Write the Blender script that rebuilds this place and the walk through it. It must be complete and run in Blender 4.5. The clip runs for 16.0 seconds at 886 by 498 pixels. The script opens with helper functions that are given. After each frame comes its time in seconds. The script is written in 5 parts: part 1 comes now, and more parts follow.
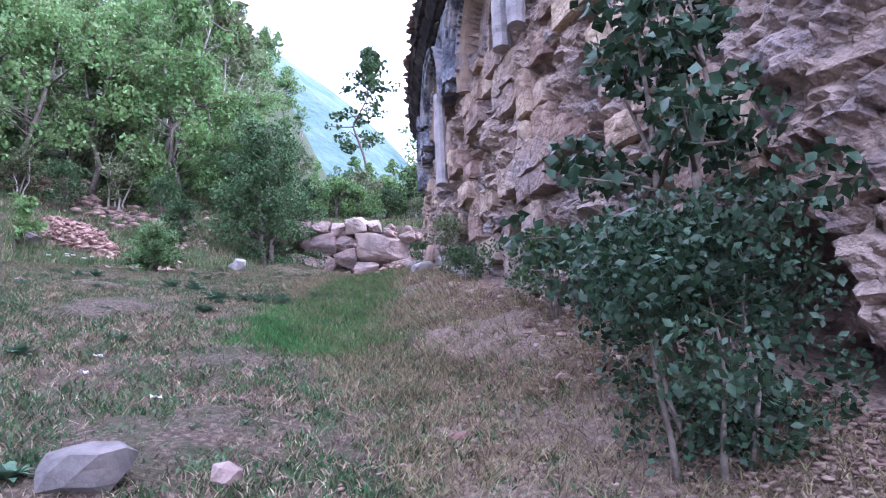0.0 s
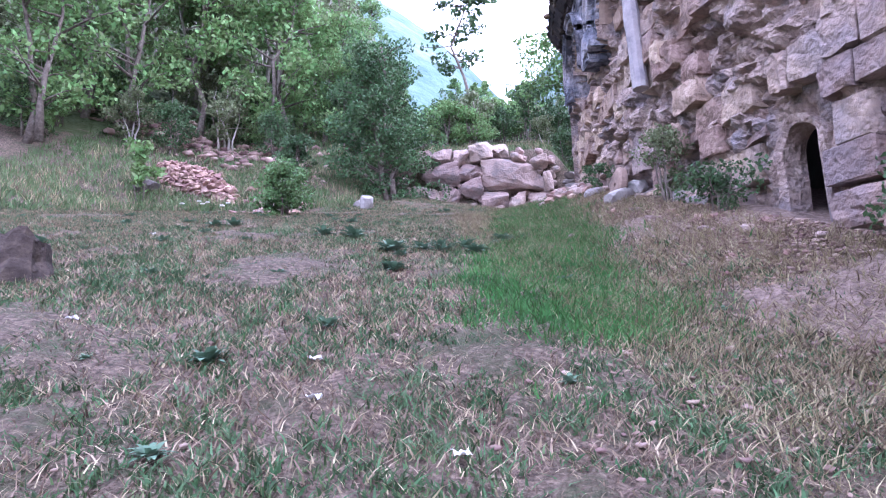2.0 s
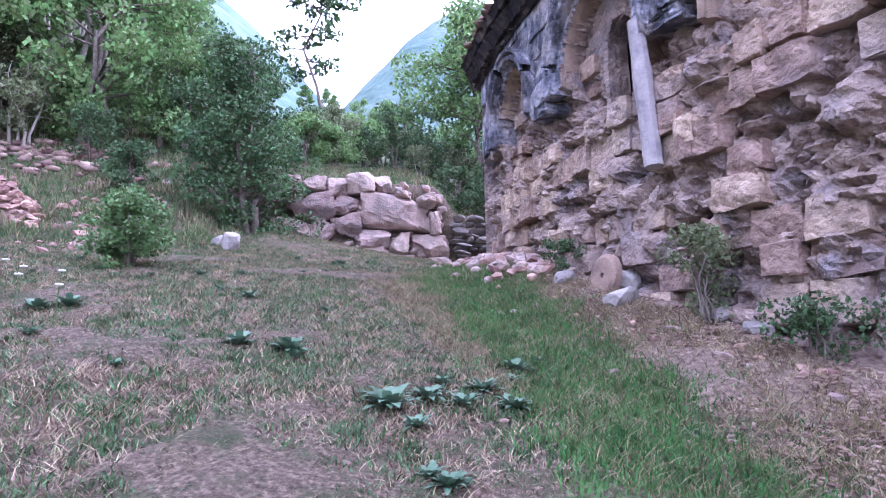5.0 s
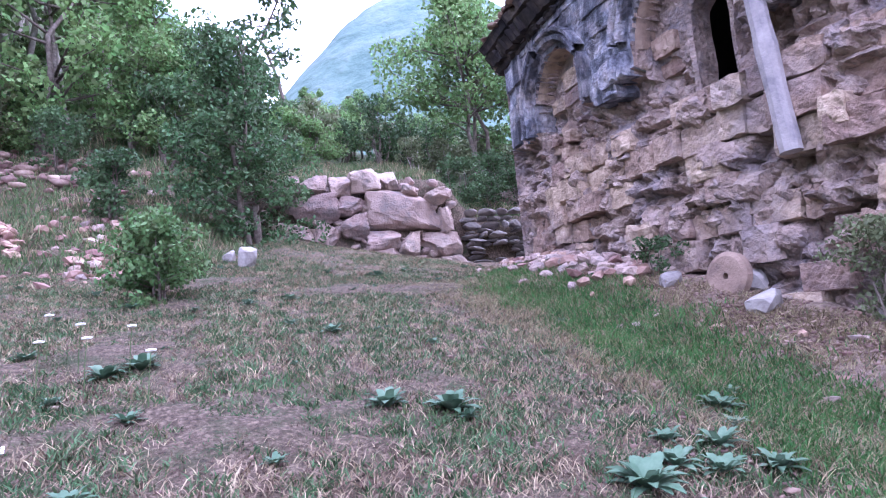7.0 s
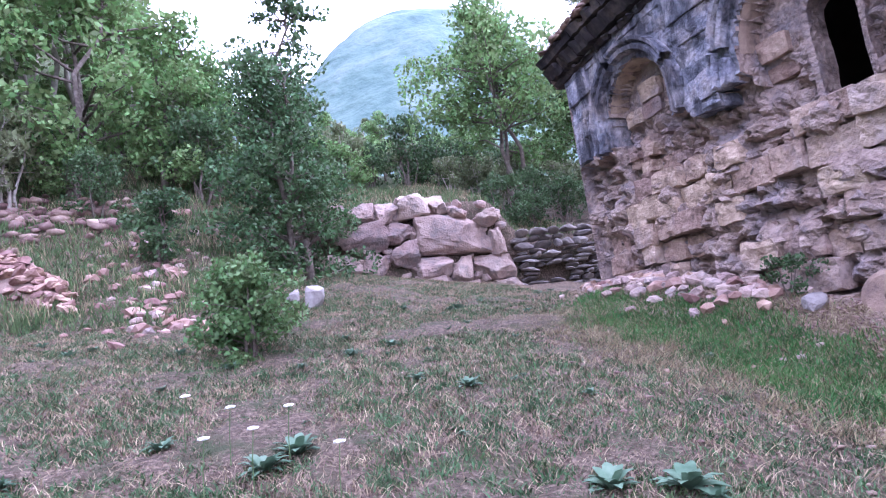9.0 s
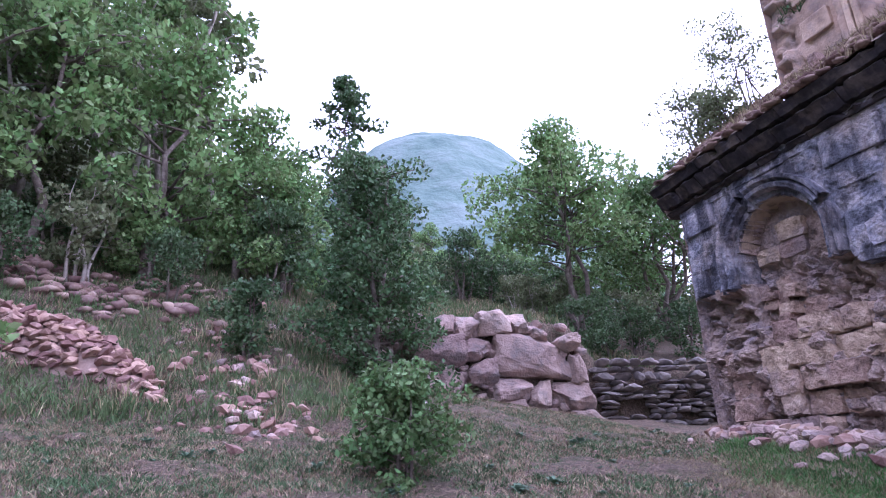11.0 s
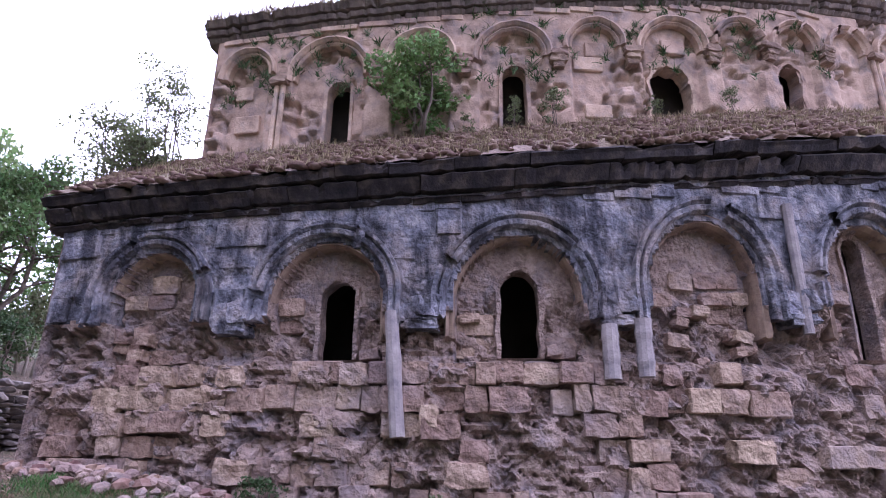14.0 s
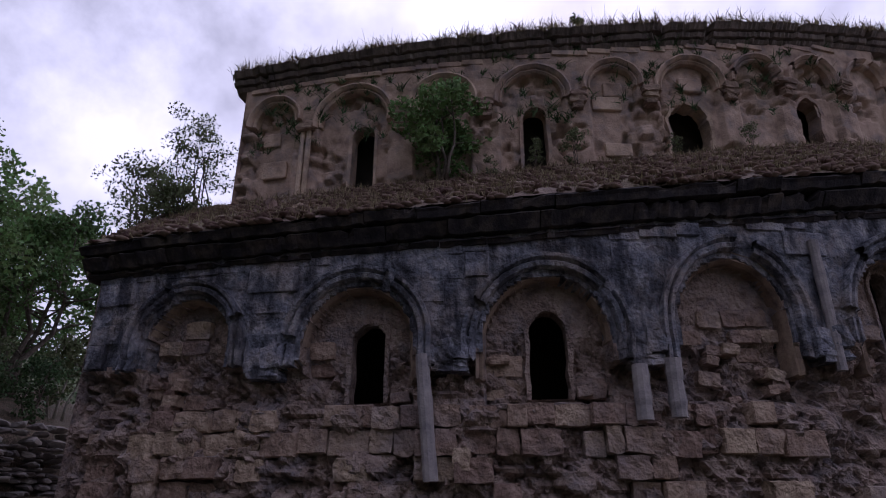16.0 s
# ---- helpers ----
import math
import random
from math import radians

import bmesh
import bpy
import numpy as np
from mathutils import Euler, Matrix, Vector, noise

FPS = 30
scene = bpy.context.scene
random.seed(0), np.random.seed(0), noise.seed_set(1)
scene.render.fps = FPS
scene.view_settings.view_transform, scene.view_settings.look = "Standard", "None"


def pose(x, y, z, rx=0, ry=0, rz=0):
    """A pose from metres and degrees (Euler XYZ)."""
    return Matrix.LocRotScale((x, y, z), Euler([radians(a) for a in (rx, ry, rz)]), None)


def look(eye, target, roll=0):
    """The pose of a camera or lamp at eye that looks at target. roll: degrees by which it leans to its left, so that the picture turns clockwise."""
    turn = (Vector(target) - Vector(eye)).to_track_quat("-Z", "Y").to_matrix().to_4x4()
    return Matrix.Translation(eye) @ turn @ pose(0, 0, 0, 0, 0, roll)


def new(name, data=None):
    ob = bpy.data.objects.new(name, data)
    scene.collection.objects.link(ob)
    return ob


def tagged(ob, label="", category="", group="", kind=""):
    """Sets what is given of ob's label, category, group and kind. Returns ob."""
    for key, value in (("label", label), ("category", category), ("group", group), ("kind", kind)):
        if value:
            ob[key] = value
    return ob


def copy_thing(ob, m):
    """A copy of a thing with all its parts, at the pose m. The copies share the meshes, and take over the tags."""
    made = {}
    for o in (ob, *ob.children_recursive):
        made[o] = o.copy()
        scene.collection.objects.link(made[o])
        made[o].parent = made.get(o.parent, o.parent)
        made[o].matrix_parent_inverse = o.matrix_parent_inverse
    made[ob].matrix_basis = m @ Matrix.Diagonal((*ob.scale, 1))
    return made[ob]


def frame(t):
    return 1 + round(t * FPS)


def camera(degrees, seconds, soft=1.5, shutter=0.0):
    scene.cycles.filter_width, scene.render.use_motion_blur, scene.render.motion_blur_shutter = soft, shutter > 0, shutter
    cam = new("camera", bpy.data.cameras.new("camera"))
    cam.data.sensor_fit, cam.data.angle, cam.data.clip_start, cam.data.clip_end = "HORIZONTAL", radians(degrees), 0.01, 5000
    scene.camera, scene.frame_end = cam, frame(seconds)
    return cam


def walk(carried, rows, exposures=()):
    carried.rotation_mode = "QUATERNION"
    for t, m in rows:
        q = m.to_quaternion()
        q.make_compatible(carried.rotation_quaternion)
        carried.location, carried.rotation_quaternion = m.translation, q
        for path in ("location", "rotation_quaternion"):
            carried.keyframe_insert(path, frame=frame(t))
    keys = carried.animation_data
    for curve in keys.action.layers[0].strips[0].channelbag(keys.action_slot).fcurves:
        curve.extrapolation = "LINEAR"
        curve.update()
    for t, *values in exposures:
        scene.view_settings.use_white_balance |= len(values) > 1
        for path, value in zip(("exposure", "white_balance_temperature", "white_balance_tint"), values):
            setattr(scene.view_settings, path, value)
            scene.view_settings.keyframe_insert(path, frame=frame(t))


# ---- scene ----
# ---- camera ----
cam = camera(70.6, 16.0, 1.1)
PATH = [
    (0.0, 0.0, 0.0, 1.6, 103.87, 1.27, 0.3), (0.5, -0.41, 0.53, 1.75, 103.49, 2.81, 3.29),
    (1.0, -0.73, 1.18, 1.87, 101.92, 2.3, 5.31), (1.5, -1.25, 1.61, 1.92, 100.56, 0.49, 6.79),
    (2.0, -1.6, 1.79, 2.14, 97.46, 2.59, 8.26), (2.5, -1.87, 2.13, 2.4, 94.17, 4.82, 8.66),
    (3.0, -2.2, 2.49, 2.63, 94.79, 5.53, 7.53), (3.5, -2.39, 2.99, 2.88, 97.28, 7.24, 5.49),
    (4.0, -2.57, 3.38, 3.16, 97.96, 4.03, 0.56), (4.5, -2.98, 3.74, 3.35, 98.14, 0.59, -5.67),
    (4.7, -3.13, 3.83, 3.41, 97.64, 0.43, -7.41), (6.8, -4.72, 5.16, 3.94, 97.89, 5.72, -15.14),
    (7.0, -4.8, 5.25, 3.99, 96.16, 5.46, -13.6), (7.5, -5.08, 5.38, 4.12, 96.83, 4.92, -12.16),
    (8.0, -5.22, 5.52, 4.23, 97.95, 6.79, -11.58), (8.2, -5.28, 5.62, 4.3, 97.44, 7.45, -11.84),
    (10.3, -7.03, 6.94, 4.58, 101.13, 7.93, -15.79), (10.5, -7.15, 7.03, 4.64, 102.76, 6.42, -15.34),
    (11.0, -7.5, 7.11, 4.72, 108.05, 3.01, -14.65), (11.5, -7.81, 7.43, 4.8, 108.08, 1.19, -18.39),
    (12.0, -8.24, 7.74, 4.86, 110.02, -4.57, -31.56), (12.5, -8.71, 7.69, 4.9, 112.44, -4.51, -46.37),
    (13.0, -8.66, 7.69, 4.88, 108.28, -0.67, -58.56), (13.5, -8.2, 7.35, 4.75, 107.52, 0.05, -72.36),
    (14.0, -8.37, 7.15, 4.89, 109.12, -0.73, -74.11), (14.5, -8.54, 7.06, 5.01, 112.86, -1.67, -76.13),
    (15.0, -8.87, 6.8, 5.1, 113.81, -2.33, -79.42), (15.5, -8.71, 6.94, 5.04, 112.53, 0.0, -76.02),
    (16.0, -8.62, 7.27, 5.0, 111.97, -0.24, -72.38),
]
EXPOSURES = [
    (0.0, 1.25, 5580, 30), (1.5, 1.45, 5600, 33), (3.5, 1.5, 5600, 32), (4.7, 1.38, 5600, 34), (8.2, 1.42, 5650, 37), (10.5, 1.05, 5750, 38), (11.0, 0.78, 5750, 40), (11.5, 0.3, 5800, 39),
    (12.0, -0.3, 5900, 36), (12.5, -0.95, 5950, 36), (13.0, -1.35, 6250, 35), (13.5, -0.1, 6200, 40), (14.0, 0.75, 6150, 39), (14.5, 0.25, 6050, 36),
    (15.0, -1.35, 6250, 33), (15.5, -1.65, 6350, 32), (16.0, -1.55, 6350, 32),
]
walk(cam, [(t, pose(x, y, z, a, b, c)) for t, x, y, z, a, b, c in PATH], EXPOSURES)

# ---- light ----
world = bpy.data.worlds.new("sky")
scene.world = world
world.use_nodes = True
wn, wl = world.node_tree.nodes, world.node_tree.links
sky = wn.new("ShaderNodeTexSky")
sky.sky_type, sky.sun_disc = "NISHITA", False
sky.sun_elevation, sky.sun_rotation = radians(36), radians(84)
wcoord = wn.new("ShaderNodeTexCoord")
cloud = wn.new("ShaderNodeTexNoise")
cloud.inputs["Scale"].default_value, cloud.inputs["Detail"].default_value, cloud.inputs["Roughness"].default_value = 3.2, 7, 0.58
cramp = wn.new("ShaderNodeValToRGB")
cramp.color_ramp.elements[0].position, cramp.color_ramp.elements[1].position = 0.30, 0.56
cramp.color_ramp.elements[0].color, cramp.color_ramp.elements[1].color = (0.35, 0.35, 0.35, 1), (1, 1, 1, 1)
wmix = wn.new("ShaderNodeMix")
wmix.data_type = "RGBA"
wl.new(wcoord.outputs["Generated"], cloud.inputs["Vector"])
glow = wn.new("ShaderNodeVectorMath")                      # clouds are brighter towards the sun
glow.operation = "DOT_PRODUCT"
glow.inputs[1].default_value = (0.80, 0.08, 0.59)
wl.new(wcoord.outputs["Generated"], glow.inputs[0])
gmap = wn.new("ShaderNodeMapRange")
gmap.inputs["From Min"].default_value, gmap.inputs["To Min"].default_value, gmap.inputs["To Max"].default_value = -1.0, 0.45, 2.7
wl.new(glow.outputs["Value"], gmap.inputs["Value"])
lit = wn.new("ShaderNodeVectorMath")
lit.operation = "SCALE"
lit.inputs[0].default_value = (9.4, 10.3, 12.6)
wl.new(gmap.outputs["Result"], lit.inputs["Scale"])
wl.new(cloud.outputs["Fac"], cramp.inputs["Fac"])
wl.new(cramp.outputs["Color"], wmix.inputs["Factor"])
wl.new(sky.outputs["Color"], wmix.inputs["A"])
wl.new(lit.outputs["Vector"], wmix.inputs["B"])
wl.new(wmix.outputs["Result"], wn["Background"].inputs["Color"])
wn["Background"].inputs["Strength"].default_value = 0.12
sun = new("sun", bpy.data.lights.new("sun", "SUN"))
sun.data.energy, sun.data.angle, sun.data.color = 0.6, radians(25), (1.0, 0.95, 0.88)
sun.matrix_basis = look((80, 8, 59), (0, 0, 0))


# ---- materials ----
def material(name, colours, scale=3.0, rough=0.9, bump=0.4, fine=40.0, vary=0.0, stain=None, stain_scale=0.6, island=0.0, dist=0.02, detail=8, translucent=0.0, streak=None):
    """Noise-mottled surface: colours from dark to light, fine grain bump, optional stains and per-object or per-island variation."""
    m = bpy.data.materials.new(name)
    m.use_nodes = True
    n, l = m.node_tree.nodes, m.node_tree.links
    p = n["Principled BSDF"]
    p.inputs["Roughness"].default_value = rough
    if "Specular IOR Level" in p.inputs:
        p.inputs["Specular IOR Level"].default_value = 0.25
    geo = n.new("ShaderNodeNewGeometry")
    big = n.new("ShaderNodeTexNoise")
    big.inputs["Scale"].default_value, big.inputs["Detail"].default_value, big.inputs["Roughness"].default_value = scale, detail, 0.65
    l.new(geo.outputs["Position"], big.inputs["Vector"])
    ramp = n.new("ShaderNodeValToRGB")
    e = ramp.color_ramp.elements
    e[0].position, e[1].position = 0.3, 0.7
    e[0].color, e[1].color = (*colours[0], 1), (*colours[-1], 1)
    for i, c in enumerate(colours[1:-1]):
        k = e.new(0.3 + 0.4 * (i + 1) / (len(colours) - 1))
        k.color = (*c, 1)
    l.new(big.outputs["Fac"], ramp.inputs["Fac"])
    colour = ramp.outputs["Color"]
    if stain:
        st = n.new("ShaderNodeTexNoise")
        st.inputs["Scale"].default_value, st.inputs["Detail"].default_value, st.inputs["Roughness"].default_value = stain_scale, 6, 0.7
        l.new(geo.outputs["Position"], st.inputs["Vector"])
        sr = n.new("ShaderNodeValToRGB")
        sr.color_ramp.elements[0].position, sr.color_ramp.elements[1].position = 0.48, 0.66
        l.new(st.outputs["Fac"], sr.inputs["Fac"])
        mx = n.new("ShaderNodeMix")
        mx.data_type = "RGBA"
        l.new(sr.outputs["Color"], mx.inputs["Factor"])
        l.new(colour, mx.inputs["A"])
        mx.inputs["B"].default_value = (*stain, 1)
        colour = mx.outputs["Result"]
    if streak:
        mp = n.new("ShaderNodeMapping")
        mp.inputs["Scale"].default_value = (2.6, 2.6, 0.9)
        l.new(geo.outputs["Position"], mp.inputs["Vector"])
        sn = n.new("ShaderNodeTexNoise")
        sn.inputs["Scale"].default_value, sn.inputs["Detail"].default_value, sn.inputs["Roughness"].default_value = 1.0, 7, 0.65
        l.new(mp.outputs["Vector"], sn.inputs["Vector"])
        kr = n.new("ShaderNodeValToRGB")
        kr.color_ramp.elements[0].position, kr.color_ramp.elements[1].position = 0.47, 0.6
        kr.color_ramp.elements[1].color = (0.85, 0.85, 0.85, 1)
        l.new(sn.outputs["Fac"], kr.inputs["Fac"])
        mk = n.new("ShaderNodeMix")
        mk.data_type = "RGBA"
        l.new(kr.outputs["Color"], mk.inputs["Factor"])
        l.new(colour, mk.inputs["A"])
        mk.inputs["B"].default_value = (*streak, 1)
        colour = mk.outputs["Result"]
    if vary or island:
        hsv = n.new("ShaderNodeHueSaturation")
        src = geo.outputs["Random Per Island"] if island else n.new("ShaderNodeObjectInfo").outputs["Random"]
        amount = island or vary
        mr = n.new("ShaderNodeMapRange")
        mr.inputs["To Min"].default_value, mr.inputs["To Max"].default_value = 1 - amount, 1 + amount
        l.new(src, mr.inputs["Value"])
        l.new(mr.outputs["Result"], hsv.inputs["Value"])
        mh = n.new("ShaderNodeMapRange")
        mh.inputs["To Min"].default_value, mh.inputs["To Max"].default_value = 0.5 - amount * 0.06, 0.5 + amount * 0.06
        l.new(src, mh.inputs["Value"])
        l.new(mh.outputs["Result"], hsv.inputs["Hue"])
        l.new(colour, hsv.inputs["Color"])
        colour = hsv.outputs["Color"]
    l.new(colour, p.inputs["Base Color"])
    if bump:
        fn = n.new("ShaderNodeTexNoise")
        fn.inputs["Scale"].default_value, fn.inputs["Detail"].default_value = fine, 6
        l.new(geo.outputs["Position"], fn.inputs["Vector"])
        b = n.new("ShaderNodeBump")
        b.inputs["Strength"].default_value, b.inputs["Distance"].default_value = bump, dist
        l.new(fn.outputs["Fac"], b.inputs["Height"])
        l.new(b.outputs["Normal"], p.inputs["Normal"])
    if translucent:
        tr = n.new("ShaderNodeBsdfTranslucent")
        l.new(colour, tr.inputs["Color"])
        ms = n.new("ShaderNodeMixShader")
        ms.inputs["Fac"].default_value = translucent
        l.new(p.outputs["BSDF"], ms.inputs[1])
        l.new(tr.outputs["BSDF"], ms.inputs[2])
        l.new(ms.outputs["Shader"], n["Material Output"].inputs["Surface"])
    return m


M_RUBBLE = material("rubble_core", [(0.13, 0.095, 0.084), (0.35, 0.262, 0.222), (0.50, 0.395, 0.335)], 4.6, bump=1.0, fine=16, dist=0.10, stain=(0.24, 0.21, 0.22), stain_scale=1.6)
M_ASHLAR = material("tan_ashlar", [(0.15, 0.103, 0.082), (0.36, 0.255, 0.197), (0.5, 0.38, 0.30)], 5.0, bump=1.0, fine=15, vary=0.26, stain=(0.27, 0.22, 0.215), dist=0.06)
M_BLUE = material("blue_grey_weathered_stone", [(0.035, 0.04, 0.055), (0.22, 0.23, 0.275), (0.52, 0.50, 0.515)], 3.4, bump=1.0, fine=14, vary=0.14, stain=(0.36, 0.31, 0.29), stain_scale=1.1, dist=0.07, streak=(0.035, 0.037, 0.05))
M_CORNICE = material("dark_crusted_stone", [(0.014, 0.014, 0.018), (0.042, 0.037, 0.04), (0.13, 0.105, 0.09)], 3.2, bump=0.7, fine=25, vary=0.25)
M_DRUM = material("drum_ashlar", [(0.22, 0.155, 0.125), (0.48, 0.35, 0.265), (0.62, 0.47, 0.37)], 2.4, bump=0.7, fine=24, vary=0.14, stain=(0.27, 0.225, 0.21), stain_scale=1.8)
M_MOULD = material("carved_moulding_stone", [(0.12, 0.09, 0.08), (0.29, 0.21, 0.16), (0.39, 0.29, 0.22)], 4.0, bump=0.6, fine=35, vary=0.2)
# shade of the closed interior is put into this dark colour
M_INSHADE = material("shaded_interior", [(0.05, 0.045, 0.04), (0.09, 0.08, 0.07)], 2.0)
M_MEGA = material("pink_boulder_stone", [(0.234, 0.171, 0.153), (0.378, 0.279, 0.243), (0.468, 0.369, 0.324)], 3.0, bump=0.6, fine=24, vary=0.22, stain=(0.22, 0.19, 0.18), stain_scale=2.2, dist=0.06)
M_GREYROCK = material("grey_flat_stone", [(0.10, 0.09, 0.09), (0.2, 0.18, 0.17), (0.3, 0.26, 0.24)], 4.0, bump=0.6, fine=24, vary=0.3)
M_WHITEROCK = material("pale_limestone", [(0.15, 0.13, 0.124), (0.255, 0.232, 0.218), (0.36, 0.335, 0.32)], 5.0, bump=0.6, fine=24, vary=0.15)
M_BRICK = material("red_broken_stone", [(0.160, 0.088, 0.072), (0.272, 0.168, 0.136), (0.368, 0.264, 0.224)], 6.0, bump=0.5, fine=30, vary=0.35)
M_BRICKISL = material("red_rubble_chips", [(0.144, 0.086, 0.072), (0.245, 0.166, 0.137), (0.331, 0.252, 0.216)], 6.0, bump=0.4, fine=30, island=0.35)
M_GROUND = material("dry_turf_soil", [(0.032, 0.024, 0.018), (0.13, 0.095, 0.07), (0.30, 0.225, 0.17)], 26.0, bump=1.0, fine=70, stain=(0.06, 0.07, 0.035), stain_scale=3.2, dist=0.05)
M_SCREE = material("gravel_soil", [(0.08, 0.057, 0.046), (0.2, 0.145, 0.118), (0.34, 0.26, 0.215)], 20.0, bump=1.0, fine=60, dist=0.03)
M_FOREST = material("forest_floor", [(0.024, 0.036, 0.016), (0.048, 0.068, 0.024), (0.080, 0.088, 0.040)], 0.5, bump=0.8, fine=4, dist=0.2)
M_GRASS = material("green_grass", [(0.05, 0.09, 0.036), (0.095, 0.148, 0.06), (0.155, 0.205, 0.095)], 1.5, bump=0, island=0.35, rough=0.7, translucent=0.25)
M_TUFT = material("dark_tuft_grass", [(0.032, 0.07, 0.03), (0.066, 0.122, 0.052), (0.12, 0.185, 0.095)], 2.5, bump=0, island=0.55, rough=0.7, translucent=0.25)
M_STRAW = material("dry_straw_grass", [(0.145, 0.112, 0.064), (0.245, 0.198, 0.122), (0.34, 0.28, 0.185)], 2.5, bump=0, island=0.55, rough=0.8, translucent=0.2)
M_MAT = material("pinkish_dry_stubble", [(0.12, 0.084, 0.058), (0.27, 0.20, 0.14), (0.40, 0.31, 0.225)], 6.0, bump=0, island=0.6, rough=0.85, translucent=0.1)
M_LUSH = material("lush_strip_grass", [(0.03, 0.095, 0.026), (0.058, 0.155, 0.042), (0.10, 0.215, 0.065)], 2.0, bump=0, island=0.45, rough=0.65, translucent=0.25)
M_WEED = material("blue_green_weed_leaf", [(0.06, 0.12, 0.07), (0.1, 0.18, 0.11), (0.16, 0.24, 0.16)], 6, bump=0, island=0.3, rough=0.6, translucent=0.2)
# brightened partly to stand in for haze on the hillside wood
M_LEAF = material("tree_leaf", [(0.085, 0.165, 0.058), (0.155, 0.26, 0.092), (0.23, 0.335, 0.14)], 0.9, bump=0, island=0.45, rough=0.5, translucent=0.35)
M_LEAFDARK = material("dark_leaf", [(0.035, 0.075, 0.03), (0.06, 0.11, 0.045), (0.09, 0.15, 0.065)], 1.2, bump=0, island=0.4, rough=0.55, translucent=0.25)
M_LEAFMID = material("mid_green_leaf", [(0.05, 0.105, 0.036), (0.095, 0.17, 0.06), (0.16, 0.245, 0.10)], 1.6, bump=0, island=0.5, rough=0.5, translucent=0.3)
M_LEAFDEEP = material("deep_green_leaf", [(0.032, 0.075, 0.03), (0.065, 0.125, 0.05), (0.12, 0.195, 0.085)], 1.2, bump=0, island=0.5, rough=0.5, translucent=0.25)
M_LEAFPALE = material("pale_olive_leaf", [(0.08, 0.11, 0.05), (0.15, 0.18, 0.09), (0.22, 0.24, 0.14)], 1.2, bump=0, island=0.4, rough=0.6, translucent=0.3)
M_LEAFBUSH = material("glossy_bush_leaf", [(0.014, 0.036, 0.018), (0.032, 0.066, 0.034), (0.07, 0.115, 0.068)], 5, bump=0, island=0.55, rough=0.34, translucent=0.2)
M_BARK = material("grey_bark", [(0.07, 0.055, 0.045), (0.14, 0.115, 0.095), (0.24, 0.21, 0.18)], 9, bump=0.7, fine=40)
M_BARKPALE = material("pale_bark", [(0.2, 0.18, 0.15), (0.33, 0.3, 0.26), (0.42, 0.39, 0.35)], 9, bump=0.5, fine=40)
# bluish distance haze is mixed into these woodland colours
M_MOUNTHAZE = material("far_hazed_mountain", [(0.05, 0.10, 0.09), (0.09, 0.15, 0.13), (0.15, 0.2, 0.19)], 0.03, bump=1.0, fine=0.06, dist=5)
M_MOUNTDRY = material("far_dry_hill", [(0.16, 0.16, 0.07), (0.28, 0.25, 0.12), (0.36, 0.31, 0.18)], 0.06, bump=1.0, fine=0.25, dist=4)
M_LITTER = material("white_plastic_scrap", [(0.6, 0.6, 0.6), (0.75, 0.75, 0.75)], 20, rough=0.4, bump=0.2)
M_PETAL = material("white_petal", [(0.65, 0.66, 0.6), (0.8, 0.8, 0.75)], 20, bump=0)


# ---- mesh helpers ----
def mesh_of(name, verts, faces, mats, smooth=False, index=None):
    me = bpy.data.meshes.new(name)
    me.from_pydata([tuple(v) for v in verts], [], [tuple(int(i) for i in f) for f in faces])
    for m in mats if isinstance(mats, (list, tuple)) else [mats]:
        me.materials.append(m)
    if index is not None:
        me.polygons.foreach_set("material_index", np.asarray(index, dtype=np.int32))
    if smooth:
        me.polygons.foreach_set("use_smooth", np.ones(len(me.polygons), dtype=bool))
    me.update()
    return me


def part(name, mesh, parent=None, label="", at=None):
    ob = new(name, mesh)
    if parent is not None:
        ob.parent = parent
    if at is not None:
        ob.matrix_basis = at
    if label:
        ob["label"] = label
    return ob


def thing(name, label, category, group="", kind="", at=None):
    ob = new(name)
    if at is not None:
        ob.matrix_basis = at
    return tagged(ob, label, category, group, kind)


def fbm(p, scale, octaves=4):
    return noise.fractal(Vector(p) * scale, 1.0, 2.0, octaves)


def rock_mesh(name, seed, mat, subdiv=2, rough=0.28, square=0.5, smooth=False):
    """An angular lump about 1 m across: a sphere pushed towards a box, cut and roughened."""
    bm = bmesh.new()
    bmesh.ops.create_icosphere(bm, subdivisions=subdiv, radius=1.0)
    rnd = random.Random(seed)
    cuts = [(Vector((rnd.gauss(0, 1), rnd.gauss(0, 1), rnd.gauss(0, 1))).normalized(), rnd.uniform(0.5, 0.85)) for _ in range(9)]
    for v in bm.verts:
        d = v.co.normalized()
        k = max(abs(d.x), abs(d.y), abs(d.z))
        r = (1 - square) + square / k * 0.8
        q = d * r
        for nrm, h in cuts:
            over = q.dot(nrm) - h
            if over > 0:
                q -= nrm * over * 0.9
        q += d * rough * (fbm(d * 1.0 + Vector((seed * 3.7, 0, 0)), 1.6, 4)) * 0.6
        v.co = q * 0.5
    me = bpy.data.meshes.new(name)
    bm.to_mesh(me)
    bm.free()
    me.materials.append(mat)
    if smooth:
        me.polygons.foreach_set("use_smooth", np.ones(len(me.polygons), dtype=bool))
    return me


